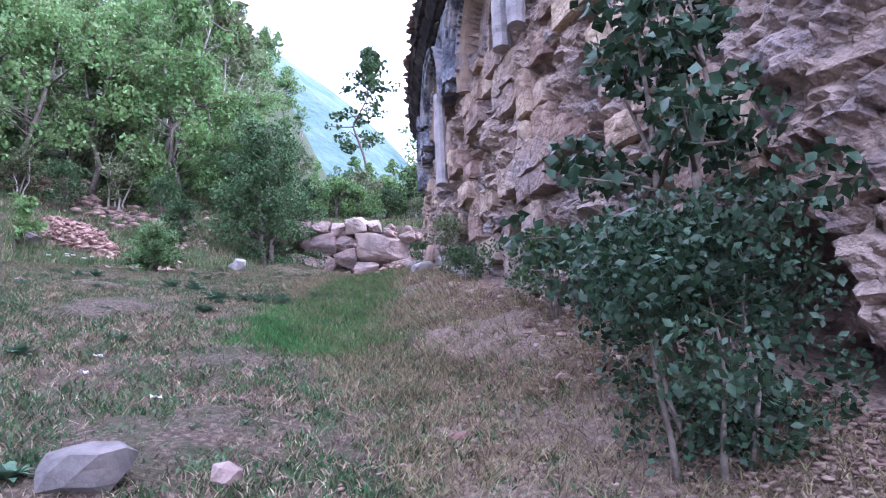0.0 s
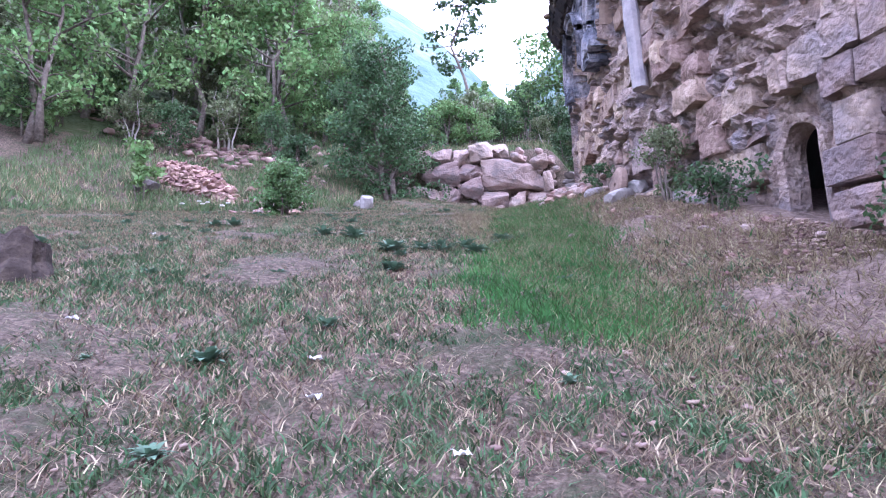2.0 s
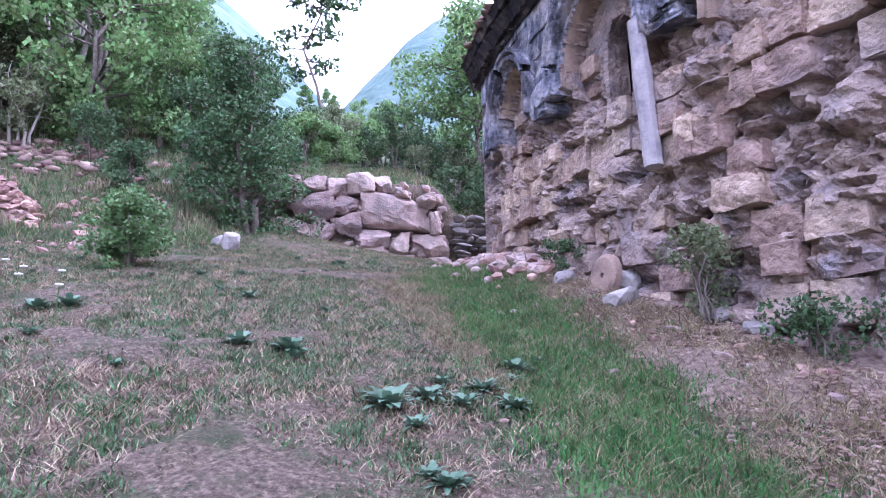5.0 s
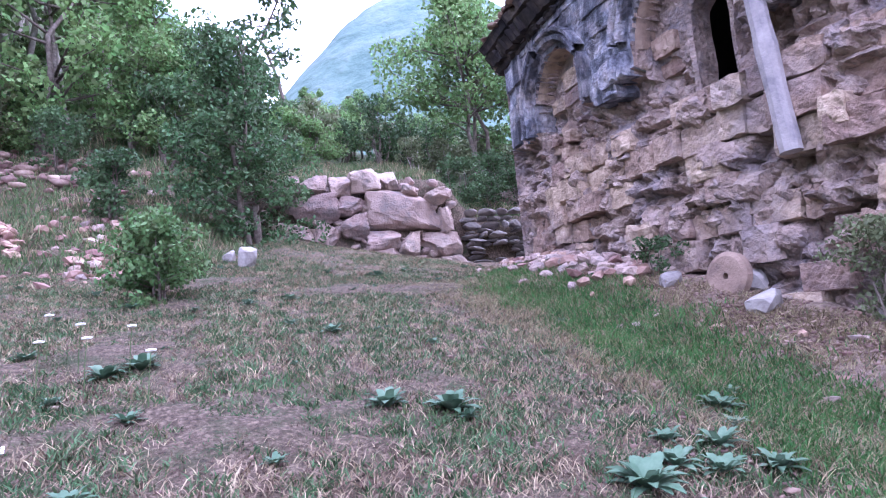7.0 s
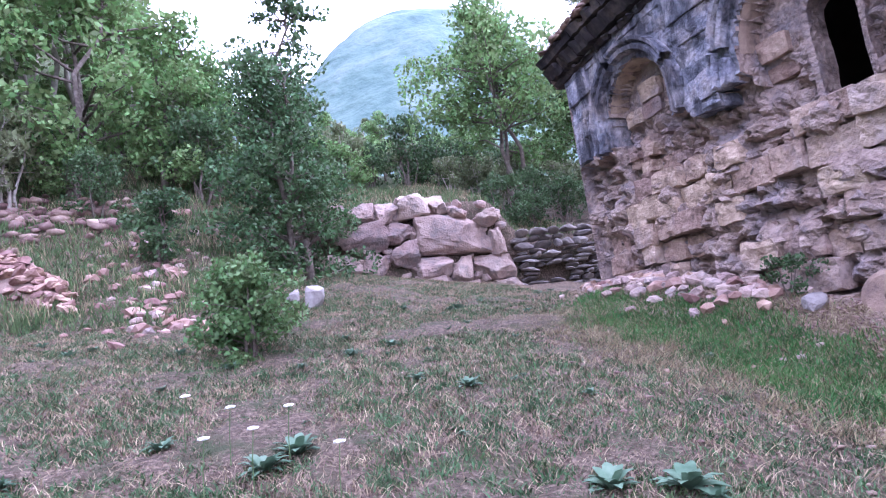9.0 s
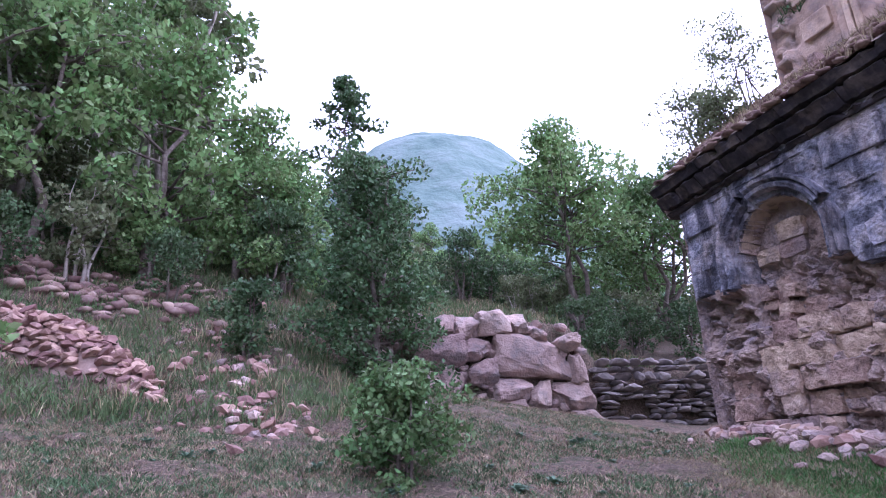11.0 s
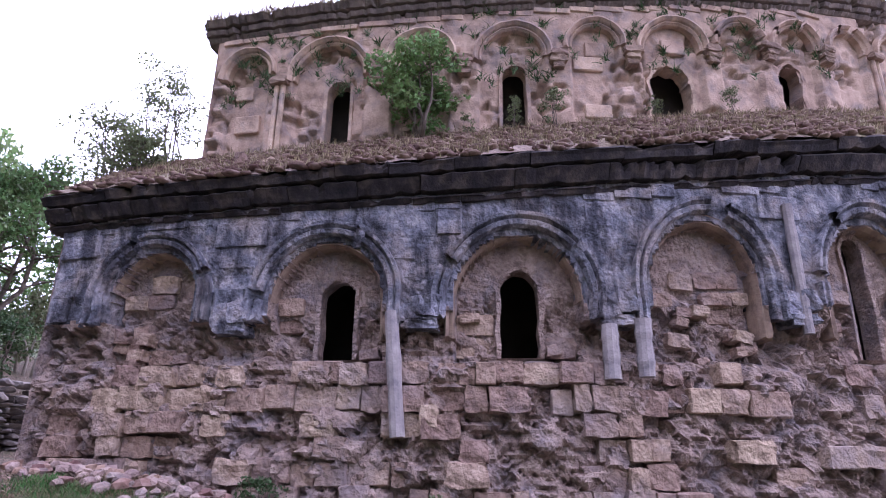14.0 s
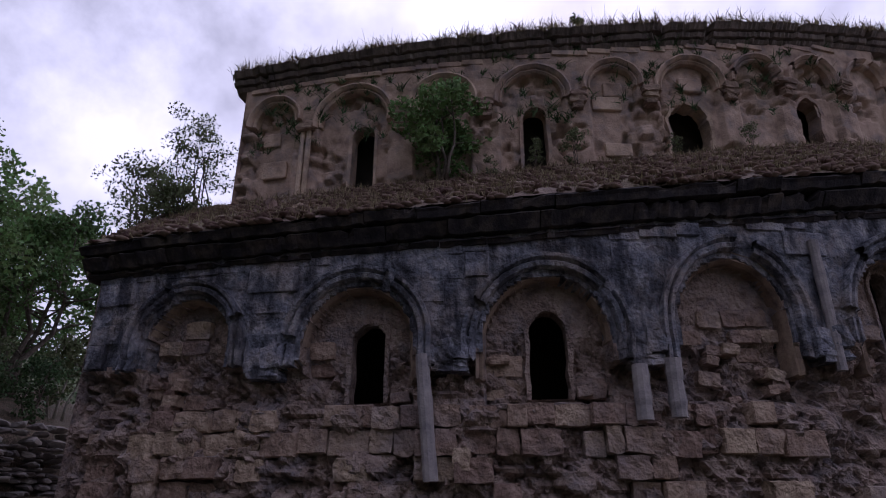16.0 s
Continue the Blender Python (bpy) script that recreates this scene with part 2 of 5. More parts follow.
def block_mesh(name, seed, mat, bev=0.06, jag=0.05):
    """A worn unit block (1 x 1 x 1, centred) with chipped, bevelled edges."""
    bm = bmesh.new()
    bmesh.ops.create_cube(bm, size=1.0)
    rnd = random.Random(seed)
    if jag > 0.04:
        bmesh.ops.subdivide_edges(bm, edges=bm.edges[:], cuts=3, use_grid_fill=True)
        for v in bm.verts:
            on = sum(abs(c) > 0.49 for c in v.co)
            v.co *= (1, 1, 0.98, 0.95)[on]
            v.co += Vector([noise.noise((v.co.x * 2.6 + seed * 5.1, v.co.y * 2.6 + q * 9, v.co.z * 2.6)) * jag * 1.7 for q in range(3)])
    else:
        bmesh.ops.bevel(bm, geom=bm.edges[:], offset=bev, segments=1, affect="EDGES", profile=0.5)
        for v in bm.verts:
            v.co += Vector((rnd.uniform(-jag, jag), rnd.uniform(-jag, jag), rnd.uniform(-jag, jag)))
    me = bpy.data.meshes.new(name)
    bm.to_mesh(me)
    bm.free()
    me.materials.append(mat)
    return me


def tube(points, radii, sides=7):
    """Verts and faces of a tapered tube through points."""
    vs, fs = [], []
    pts = [Vector(p) for p in points]
    for i, p in enumerate(pts):
        d = (pts[min(i + 1, len(pts) - 1)] - pts[max(i - 1, 0)]).normalized()
        a = d.cross(Vector((0.31, 0.77, 0.2))).normalized()
        b = d.cross(a)
        for k in range(sides):
            t = 2 * math.pi * k / sides
            vs.append(p + (a * math.cos(t) + b * math.sin(t)) * radii[i])
    for i in range(len(pts) - 1):
        for k in range(sides):
            k2 = (k + 1) % sides
            fs.append((i * sides + k, i * sides + k2, (i + 1) * sides + k2, (i + 1) * sides + k))
    fs.append(tuple(range(sides))[::-1])
    fs.append(tuple((len(pts) - 1) * sides + k for k in range(sides)))
    return vs, fs


def merge(pieces):
    vs, fs = [], []
    for v, f in pieces:
        o = len(vs)
        vs += list(v)
        fs += [tuple(i + o for i in q) for q in f]
    return vs, fs


def leaves(centres, rng, size, long=1.6, droop=0.3):
    """Folded leaf blades (two triangles each, sharing the midrib) at the given centres."""
    n = len(centres)
    d = rng.normal(size=(n, 3))
    d[:, 2] -= droop
    d /= np.linalg.norm(d, axis=1)[:, None]
    u = np.cross(d, rng.normal(size=(n, 3)))
    u /= np.linalg.norm(u, axis=1)[:, None]
    w = np.cross(d, u)
    s = size * rng.uniform(0.6, 1.35, n)[:, None]
    a = centres - d * s * long / 2
    b = centres + d * s * long / 2
    c1 = centres + u * s * 0.5 + w * s * 0.12
    c2 = centres - u * s * 0.5 + w * s * 0.12
    v = np.stack([a, c1, b, c2], 1).reshape(-1, 3)
    k = np.arange(n)[:, None] * 4
    f = np.concatenate([k + [0, 1, 2], k + [0, 2, 3]], 0)
    return v, f


def array_mesh(name, v, f, mat):
    """A mesh from arrays of vertices and equal-sided faces."""
    me = bpy.data.meshes.new(name)
    v, f = np.asarray(v, dtype=np.float32), np.asarray(f, dtype=np.int32)
    me.vertices.add(len(v))
    me.vertices.foreach_set("co", v.ravel())
    me.loops.add(f.size)
    me.loops.foreach_set("vertex_index", f.ravel())
    me.polygons.add(len(f))
    me.polygons.foreach_set("loop_start", np.arange(len(f), dtype=np.int32) * f.shape[1])
    me.materials.append(mat)
    me.update(calc_edges=True)
    return me


# ---- the lie of the land ----
CX, CY, RAD = 25.88, 15.73, 26.33      # axis and radius of the round church wall
RDRUM = 24.30


def smooth(a, b, x):
    t = np.clip((x - a) / (b - a), 0, 1)
    return t * t * (3 - 2 * t)


def bank(x, y):
    """Rise of the bank up to the wooded hillside."""
    x, y = np.asarray(x, float), np.asarray(y, float)
    left = 1 - smooth(-7.8 - 0.32 * np.clip(y - 24, 0, 70), -5.2, x)
    return left * (0.38 * np.clip(y - 15.8, 0, 3.7) + 0.6 * np.clip(y - 19.5, 0, 70)) + 0.42 * np.clip(-x - 11, 0, 90)


def height(x, y):
    """Ground height in metres (arrays)."""
    x, y = np.asarray(x, float), np.asarray(y, float)
    u, v = np.clip(x, -11, 3.4) / 1.35, np.clip(y, -5, 20) / 1.35
    z = 1.6 + 1.35 * (-1.192 - 0.1275 * u + 0.367 * v + 0.00291 * u * u + 0.00762 * u * v - 0.0061 * v * v)
    z = z + 0.27 * np.clip(y + 5, -30, 0)                                  # the slope falls away behind
    z = z + bank(x, y)
    wall = smooth(20.15, 20.5, y) * (1 - smooth(7, 12, x)) * smooth(-7.5, -4.9, x)
    top = 1.9 - 1.0 * smooth(-0.9, 0.1, x)
    z = z + wall * top + 0.33 * np.clip(y - 20.5, 0, 30) * smooth(-7.8, -5.2, x) + 0.22 * np.clip(y - 50.5, 0, 300) * smooth(-7.8, -5.2, x)
    z = z + np.interp(x, [-7.8, -4.8, -2.3, -0.4, 1.9], [0, 0.45, 0, -0.28, -0.45]) * smooth(14.5, 19.5, y) * (1 - smooth(20.3, 20.6, y))     # the foot of the walls falls to the church
    r = np.hypot(x - CX, y - CY) - RAD
    z = z + 0.5 * np.exp(-(np.maximum(r, 0) / 1.1) ** 2) * (r > -3) * (1 - smooth(13, 17, y)) * smooth(1, 4, y)
    return z


def hz(x, y):
    return float(height(x, y))


def axis(lo, hi, step, far):
    """Fine even steps between lo and hi, widening outwards to far."""
    mid = list(np.arange(lo, hi + step / 2, step))
    out, s, p = [], step, hi
    while p < far:
        s *= 1.25
        p += s
        out.append(p)
    inn, s, p = [], step, lo
    while p > -far:
        s *= 1.25
        p -= s
        inn.append(p)
    return np.array(inn[::-1] + mid + out)


gx, gy = axis(-13.5, 3.2, 0.11, 900), axis(-2, 24, 0.11, 900)
GX, GY = np.meshgrid(gx, gy)
GZ = height(GX, GY)
near = (np.abs(GX + 5) < 14) & (np.abs(GY - 9) < 18)
bumps = np.zeros_like(GZ)
for i, j in zip(*np.where(near)):
    px, py = GX[i, j], GY[i, j]
    bumps[i, j] = 0.07 * noise.noise((px * 0.9, py * 0.9, 0)) + 0.035 * noise.noise((px * 3.1, py * 3.1, 4)) + 0.02 * noise.noise((px * 8, py * 8, 9))
GZ = GZ + bumps
nx, ny = len(gx), len(gy)
gv = np.stack([GX, GY, GZ], -1).reshape(-1, 3)
ii, jj = np.meshgrid(np.arange(ny - 1), np.arange(nx - 1), indexing="ij")
k0 = (ii * nx + jj).ravel()
gf = np.stack([k0, k0 + 1, k0 + nx + 1, k0 + nx], 1)
ground_me = array_mesh("ground", gv, gf, M_GROUND)
ground_me.materials.append(M_SCREE)
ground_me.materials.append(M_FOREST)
cxs, cys = gv[gf].mean(1)[:, 0], gv[gf].mean(1)[:, 1]
rw = np.hypot(cxs - CX, cys - CY) - RAD
dd = bank(cxs, cys)
wob = np.array([0.5 * noise.noise((a * 0.8, b * 0.8, 2)) + 0.35 * noise.noise((a * 2.7, b * 2.7, 3)) for a, b in zip(cxs, cys)])
mi = np.zeros(len(gf), dtype=np.int32)
mi[(rw + wob < 1.5) & (cys < 16)] = 1
mi[(rw + wob < 2.3) & (cys < 5.5)] = 1
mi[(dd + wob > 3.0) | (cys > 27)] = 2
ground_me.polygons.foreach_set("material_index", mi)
ground_me.polygons.foreach_set("use_smooth", np.ones(len(gf), dtype=bool))
tagged(new("ground", ground_me), "sloping dry turf with bare pinkish soil", "ground", kind="structure")


# ---- the round church ----
def rise(y, z):
    """The courses climb a little towards the far side."""
    u = max(0.0, 11 - y / 1.35)
    return 1.35 * 0.0085 * u * u * min(1.3, max(0.0, ((z - 1.6) / 1.35 - 3.0) / 2.2))


def on_wall(deg, z, out=0.0, rad=RAD):
    a = radians(deg)
    x, y = CX + (rad + out) * math.cos(a), CY + (rad + out) * math.sin(a)
    return Vector((x, y, z + rise(CY + rad * math.sin(a), z)))


def wall_frame(deg, z, out=0.0, rad=RAD):
    """A pose on the wall: x along it, y out of it, z up."""
    a = radians(deg)
    n = Vector((math.cos(a), math.sin(a), 0))
    t = Vector((n.y, -n.x, 0))
    m = Matrix((t, n, Vector((0, 0, 1)))).transposed().to_4x4()
    m.translation = on_wall(deg, z, out, rad)
    return m


DEG = math.degrees(1 / RAD)             # degrees for one metre along the wall
A0, ASTEP = 183.19, 6.293               # first arch and the spacing of the bays
SILL = 6.33
ARCHES = {0: (1.08, 7.32), 1: (1.18, 7.2), 2: (1.28, 7.08), 3: (1.18, 7.27), 4: (1.12, 7.24), 5: (1.12, 7.25), 6: (1.12, 7.25)}   # outer radius, springing
T0, T1 = 178.95, 228.0
WINDOWS = {1: (0.27, 7.56, 0.12), 2: (0.29, 7.6, 0.06), 4: (0.2, 7.95, 0.05), 6: (0.3, 7.6, 0.0)}     # half width, top, offset
RING = 0.33                             # width of the two arch orders


def arch_local(deg):
    k = round((deg - A0) / ASTEP)
    return k, (deg - A0 - k * ASTEP) / DEG


DOOR = (197.6, 3.1, 3.92, 0.25)           # the low broken opening at the foot


def wall_depth(deg, z, s):
    """How far the weathered wall face stands out of (or behind) the true round."""
    k, x = arch_local(deg)
    r1 = fbm((s * 1.0, z, 0.0), 1.3, 5)
    r2 = fbm((s, z * 1.6, 7.0), 3.4, 4)
    dist, cell = noise.voronoi(Vector((s * 2.7 + 0.6 * r2, z * 3.9 + 0.5 * r1, 0.0)))
    lump = 0.12 * min(1.0, (dist[1] - dist[0]) * 4.5) + 0.24 * ((math.sin(cell[0].x * 12.99 + cell[0].y * 78.23) * 437.58) % 1.0 - 0.5)
    inside = False
    if k >= 0 and z > SILL - 0.05:
        ro, sp = ARCHES.get(k, (1.0, 7.3))
        inside = math.hypot(x, max(0.0, z - sp)) < ro - RING
    if inside:
        low = smooth(7.3, 7.0, z + 0.25 * r1)
        return -0.36 + float(low) * (-0.12 + 0.7 * lump + 0.06 * r2) + 0.03 * r2
    if z > 6.92 + 0.16 * r1:
        return 0.0 + 0.035 * r2 + 0.03 * r1
    e = ((deg - 205.6) / DEG / 0.65) ** 2 + ((z - 1.9) / 1.0) ** 2
    near = float(smooth(0.75, 0.4, math.hypot((deg - DOOR[0]) / DEG, max(0.0, z - DOOR[2] + DOOR[3]))))
    lump, r1 = lump * (1 - 0.85 * near), r1 * (1 - 0.8 * near)
    return -1.1 * float(smooth(1.15, 0.75, e)) - 0.22 + 0.15 * r1 + 0.06 * r2 + lump - 0.1 * float(smooth(6.2, 6.5, z)) * float(smooth(7.1, 6.7, z))


def hole(deg, z):
    k, x = arch_local(deg)
    if k in WINDOWS:
        w, top, dx = WINDOWS[k]
        x -= dx
        if SILL < z < top - w and abs(x) < w:
            return True
        return z >= top - w and x * x + (z - top + w) ** 2 < w * w
    return False


def low_hole(deg, z):
    x = (deg - DOOR[0]) / DEG
    zz = z
    return DOOR[1] - 0.8 < zz < DOOR[2] - DOOR[3] and abs(x) < DOOR[3] or (zz >= DOOR[2] - DOOR[3] and x * x + (zz - DOOR[2] + DOOR[3]) ** 2 < DOOR[3] ** 2)


church = thing("church", "ruined round stone church with robbed arcaded walls", "church")
STEP = 0.055
na = int((T1 - T0) / (STEP * DEG))
nz = int((8.75 - 0.4) / STEP)
angs = [T0 + (T1 - T0) * i / na for i in range(na + 1)]
zs = [0.4 + (8.75 - 0.4) * j / nz for j in range(nz + 1)]
wv, wf, wi = [], [], []
for j, z in enumerate(zs):
    for i, a in enumerate(angs):
        s = (a - T0) / DEG
        wv.append(on_wall(a, z, wall_depth(a, z, s)))
for j in range(nz):
    zc = (zs[j] + zs[j + 1]) / 2
    for i in range(na):
        ac = (angs[i] + angs[i + 1]) / 2
        if hole(ac, zc) or low_hole(ac, zc):
            continue
        k = j * (na + 1) + i
        wf.append((k + 1, k, k + na + 1, k + na + 2))
        kk, x = arch_local(ac)
        n_ = 0.15 * noise.noise((ac * 3, zc * 2, 0))
        ro, sp = ARCHES.get(kk, (1.0, 7.3))
        out_arch = not (kk >= 0 and math.hypot(x, max(0.0, zc - sp)) < ro - RING)
        wi.append(1 if zc > 6.98 + n_ and out_arch else 0)
part("wall", mesh_of("wall", wv, wf, [M_RUBBLE, M_BLUE], False, wi), church, "rough rubble core with lost facing")


def ring_wall(rad, a0, a1, z0, z1, n=90, out=0.0):
    vs, fs = [], []
    for i in range(n + 1):
        a = a0 + (a1 - a0) * i / n
        vs += [on_wall(a, z0, out, rad), on_wall(a, z1, out, rad)]
    for i in range(n):
        fs.append((2 * i, 2 * i + 2, 2 * i + 3, 2 * i + 1))
    return vs, fs


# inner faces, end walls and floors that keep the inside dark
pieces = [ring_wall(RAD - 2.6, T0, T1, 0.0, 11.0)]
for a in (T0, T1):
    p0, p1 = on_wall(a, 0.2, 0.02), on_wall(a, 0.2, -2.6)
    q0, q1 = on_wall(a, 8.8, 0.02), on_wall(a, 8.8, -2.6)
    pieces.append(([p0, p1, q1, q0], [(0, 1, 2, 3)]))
# inner wall painted dark, so the openings look into shade
part("inner_wall", mesh_of("inner_wall", *merge(pieces[:1]), M_INSHADE), church, "inner wall coloured dark for the shade inside")
for piece in pieces[1:]:
    part("end_wall", mesh_of("end_wall", *piece, M_RUBBLE), church, "broken rubble end of the wall")
# reveals of the windows
for k, (w, top, dx) in WINDOWS.items():
    a = A0 + k * ASTEP + dx * DEG
    outline = [(-w, SILL + 0.02), (w, SILL + 0.02)] + [(w, SILL + (top - w - SILL) * q / 5) for q in range(1, 5)] + [(w * math.cos(radians(t)), top - w + w * math.sin(radians(t))) for t in range(0, 181, 12)] + [(-w, SILL + (top - w - SILL) * q / 5) for q in range(4, 0, -1)]
    vs = []
    for x, z in outline:
        u, v = x / w, (z - top + w) / w if z > top - w else 0.0
        j = 0.04 * noise.noise((x * 6 + k * 9, z * 5, 2.0))
        lip = 0.07 + 0.10 * abs(noise.noise((x * 4, z * 3.3 + k * 7, 5.0)))
        o = -0.31 + 0.05 * noise.noise((x * 5, z * 4 + k, 8.0))
        px, pz = x + u * j, z + (v * j if v else 0)
        vs += [on_wall(a + (px + u * lip) * DEG, pz + v * lip - (0.1 if z < SILL + 0.03 else 0), o - 0.28), on_wall(a + (px + u * lip * 0.8) * DEG, pz + v * lip * 0.8, o), on_wall(a + px * DEG, pz, o - 0.02), on_wall(a + px * 1.04 * DEG, pz, -0.66)]
    n = len(outline)
    fs = [(4 * i + q, 4 * ((i + 1) % n) + q, 4 * ((i + 1) % n) + q + 1, 4 * i + q + 1) for i in range(n) for q in range(3)]
    part("window_reveal", mesh_of("window_reveal", vs, fs, M_RUBBLE), church, "deep worn window reveal")


a, w, top = DOOR[0], DOOR[3] * 0.92, DOOR[2] - 0.02
outline = [(w * math.cos(radians(t)), top - w + w * math.sin(radians(t))) for t in range(0, 181, 12)] + [(-w, top - w - 0.25 * q) for q in range(1, 6)] + [(w, top - w - 0.25 * q) for q in range(5, 0, -1)]
vs = []
for x, z in outline:
    u, v = x / w, max(0.0, (z - top + w) / w)
    lip = 0.13 + 0.08 * noise.noise((x * 4, z * 3, 1.0))
    o = -0.14 + 0.05 * noise.noise((x * 5, z * 4, 4.0))
    vs += [on_wall(a + (x + u * lip) * DEG, z + v * lip, o - 0.35), on_wall(a + (x + u * lip * 0.8) * DEG, z + v * lip * 0.8, o), on_wall(a + x * DEG, z, o - 0.02), on_wall(a + x * 1.1 * DEG, z, -0.42)]
n = len(outline)
part("door_reveal", mesh_of("door_reveal", vs, [(4 * i + q, 4 * ((i + 1) % n) + q, 4 * ((i + 1) % n) + q + 1, 4 * i + q + 1) for i in range(n) for q in range(3)], M_RUBBLE), church, "worn stone surround of the low opening")


def sweep_arc(centre_deg, zc, profile, rad, t0=0, t1=180, n=22, base_out=0.0, gap=(), squash=1.0):
    """A moulding carried round an arch: profile of (radius, out) pairs."""
    vs, fs = [], []
    deg = math.degrees(1 / rad)
    m = len(profile)
    for i in range(n + 1):
        t = radians(t0 + (t1 - t0) * i / n)
        j = 0.012 * noise.noise((centre_deg * 7, i * 0.9, zc))
        for r, o in profile:
            vs.append(on_wall(centre_deg - (r + j) * math.cos(t) * deg, zc + (r + j) * math.sin(t) * squash, base_out + o + j, rad))
    for i in range(n):
        if i in gap:
            continue
        for q in range(m):
            q2 = (q + 1) % m
            fs.append((i * m + q, i * m + q2, (i + 1) * m + q2, (i + 1) * m + q))
    fs.append(tuple(range(m)))
    fs.append(tuple(n * m + q for q in range(m))[::-1])
    return vs, fs


# two orders round each niche: radius short of the arch's outer edge, and how far it stands out
OUTER = [(-0.22, -0.3), (-0.22, 0.05), (-0.19, 0.13), (-0.13, 0.15), (-0.10, 0.09), (-0.06, 0.17), (-0.01, 0.18), (0.0, 0.1), (0.0, -0.1)]
INNER = [(-0.35, -0.4), (-0.35, -0.14), (-0.32, -0.05), (-0.27, -0.07), (-0.22, -0.02), (-0.2, -0.1), (-0.2, -0.4)]


def jamb(deg, sgn, ro, z0, z1, profile, seed):
    """A moulding carried straight down from an arch's springing, broken at its foot."""
    n, vs, fs, m = 12, [], [], len(profile)
    for i in range(n + 1):
        z = z0 + (z1 - z0) * i / n
        j = 0.025 * noise.noise((seed * 3.1, z * 4, 1.0))
        for r, o in profile:
            vs.append(on_wall(deg + sgn * (ro + r + j) * DEG, z + (0.12 * noise.noise((r * 14, seed, 0)) if i == 0 else 0), o + j))
    for i in range(n):
        fs += [(i * m + q, i * m + (q + 1) % m, (i + 1) * m + (q + 1) % m, (i + 1) * m + q) for q in range(m)]
    fs += [tuple(range(m)), tuple(n * m + q for q in range(m))[::-1]]
    return vs, fs


rg = random.Random(5)
for k in range(0, 7):
    a, (ro, sp) = A0 + k * ASTEP, ARCHES[k]
    gap = set(rg.sample(range(22), 2)) if k != 3 else {12, 13}
    part("archivolt", mesh_of("archivolt", *sweep_arc(a, sp, [(ro + r, o) for r, o in OUTER], RAD, 0, 180, 22, 0, gap), M_BLUE), church, "broken blue-grey moulded arch")
    gap = set(range(13, 17)) if k == 2 else set(range(0, rg.choice((0, 2))))
    part("inner_arch", mesh_of("inner_arch", *sweep_arc(a, sp, [(ro + r, o) for r, o in INNER], RAD, 0, 180, 22, 0, gap), M_MOULD), church, "tan inner arch moulding")
    for sgn in (-1, 1):
        foot = rg.uniform(6.75, 6.98)
        part("jamb", mesh_of("jamb", *jamb(a, sgn, ro, foot, sp + 0.01, OUTER, k * 2 + sgn), M_BLUE), church, "broken blue-grey jamb moulding")
        if rg.random() < 0.75:
            part("inner_jamb", mesh_of("inner_jamb", *jamb(a, sgn, ro, rg.uniform(6.5, 7.0), sp + 0.01, INNER, k * 5 + sgn), M_MOULD), church, "tan inner jamb")

# cornice: three stepped courses of worn stones
rc = random.Random(44)
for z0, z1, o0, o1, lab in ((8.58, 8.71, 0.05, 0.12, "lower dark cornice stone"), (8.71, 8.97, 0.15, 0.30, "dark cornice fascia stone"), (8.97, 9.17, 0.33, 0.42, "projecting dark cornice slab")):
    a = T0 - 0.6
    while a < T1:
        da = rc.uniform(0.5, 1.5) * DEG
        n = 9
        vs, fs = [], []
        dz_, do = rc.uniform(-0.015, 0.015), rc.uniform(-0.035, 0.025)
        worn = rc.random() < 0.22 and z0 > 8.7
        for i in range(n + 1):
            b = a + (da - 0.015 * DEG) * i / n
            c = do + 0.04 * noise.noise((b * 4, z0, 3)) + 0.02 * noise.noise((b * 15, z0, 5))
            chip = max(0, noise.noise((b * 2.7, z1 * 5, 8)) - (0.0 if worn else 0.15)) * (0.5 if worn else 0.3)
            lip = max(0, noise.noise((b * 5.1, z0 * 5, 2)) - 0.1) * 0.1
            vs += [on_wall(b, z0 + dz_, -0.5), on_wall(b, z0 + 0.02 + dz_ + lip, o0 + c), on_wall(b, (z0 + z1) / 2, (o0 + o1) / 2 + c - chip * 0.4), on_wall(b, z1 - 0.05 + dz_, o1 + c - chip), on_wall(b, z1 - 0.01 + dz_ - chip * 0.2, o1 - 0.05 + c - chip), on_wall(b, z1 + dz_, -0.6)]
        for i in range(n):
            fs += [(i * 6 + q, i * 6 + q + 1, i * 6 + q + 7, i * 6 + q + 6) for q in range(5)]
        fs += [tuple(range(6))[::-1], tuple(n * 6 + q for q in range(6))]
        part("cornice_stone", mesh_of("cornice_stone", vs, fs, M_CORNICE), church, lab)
        a += da


def roof_z(f):
    """Height of the ruined roof, f from its edge (0) to the back (1)."""
    return 9.15 + 1.85 * f


# debris-covered aisle roof rising to the drum
vs, fs = [], []
n, m = 330, 26
for i in range(n + 1):
    a = T0 - 0.5 + (T1 - T0 + 0.5) * i / n
    s = a / DEG
    for j in range(m + 1):
        f = j / m
        o = 0.38 - f * 2.6
        z = roof_z(f) + 0.11 * fbm((s, f * 2.6, 1.0), 1.6, 5) * (1 if j else 0.4)
        vs.append(on_wall(a, z, o))
for i in range(n):
    for j in range(m):
        k = i * (m + 1) + j
        fs.append((k, k + m + 1, k + m + 2, k + 1))
part("roof", mesh_of("roof", vs, fs, [material("roof_debris", [(0.12, 0.09, 0.075), (0.23, 0.175, 0.145), (0.33, 0.26, 0.21)], 4, bump=1.0, fine=14, dist=0.06, stain=(0.2, 0.17, 0.1))], True), church, "collapsed roof bed of rubble and soil")
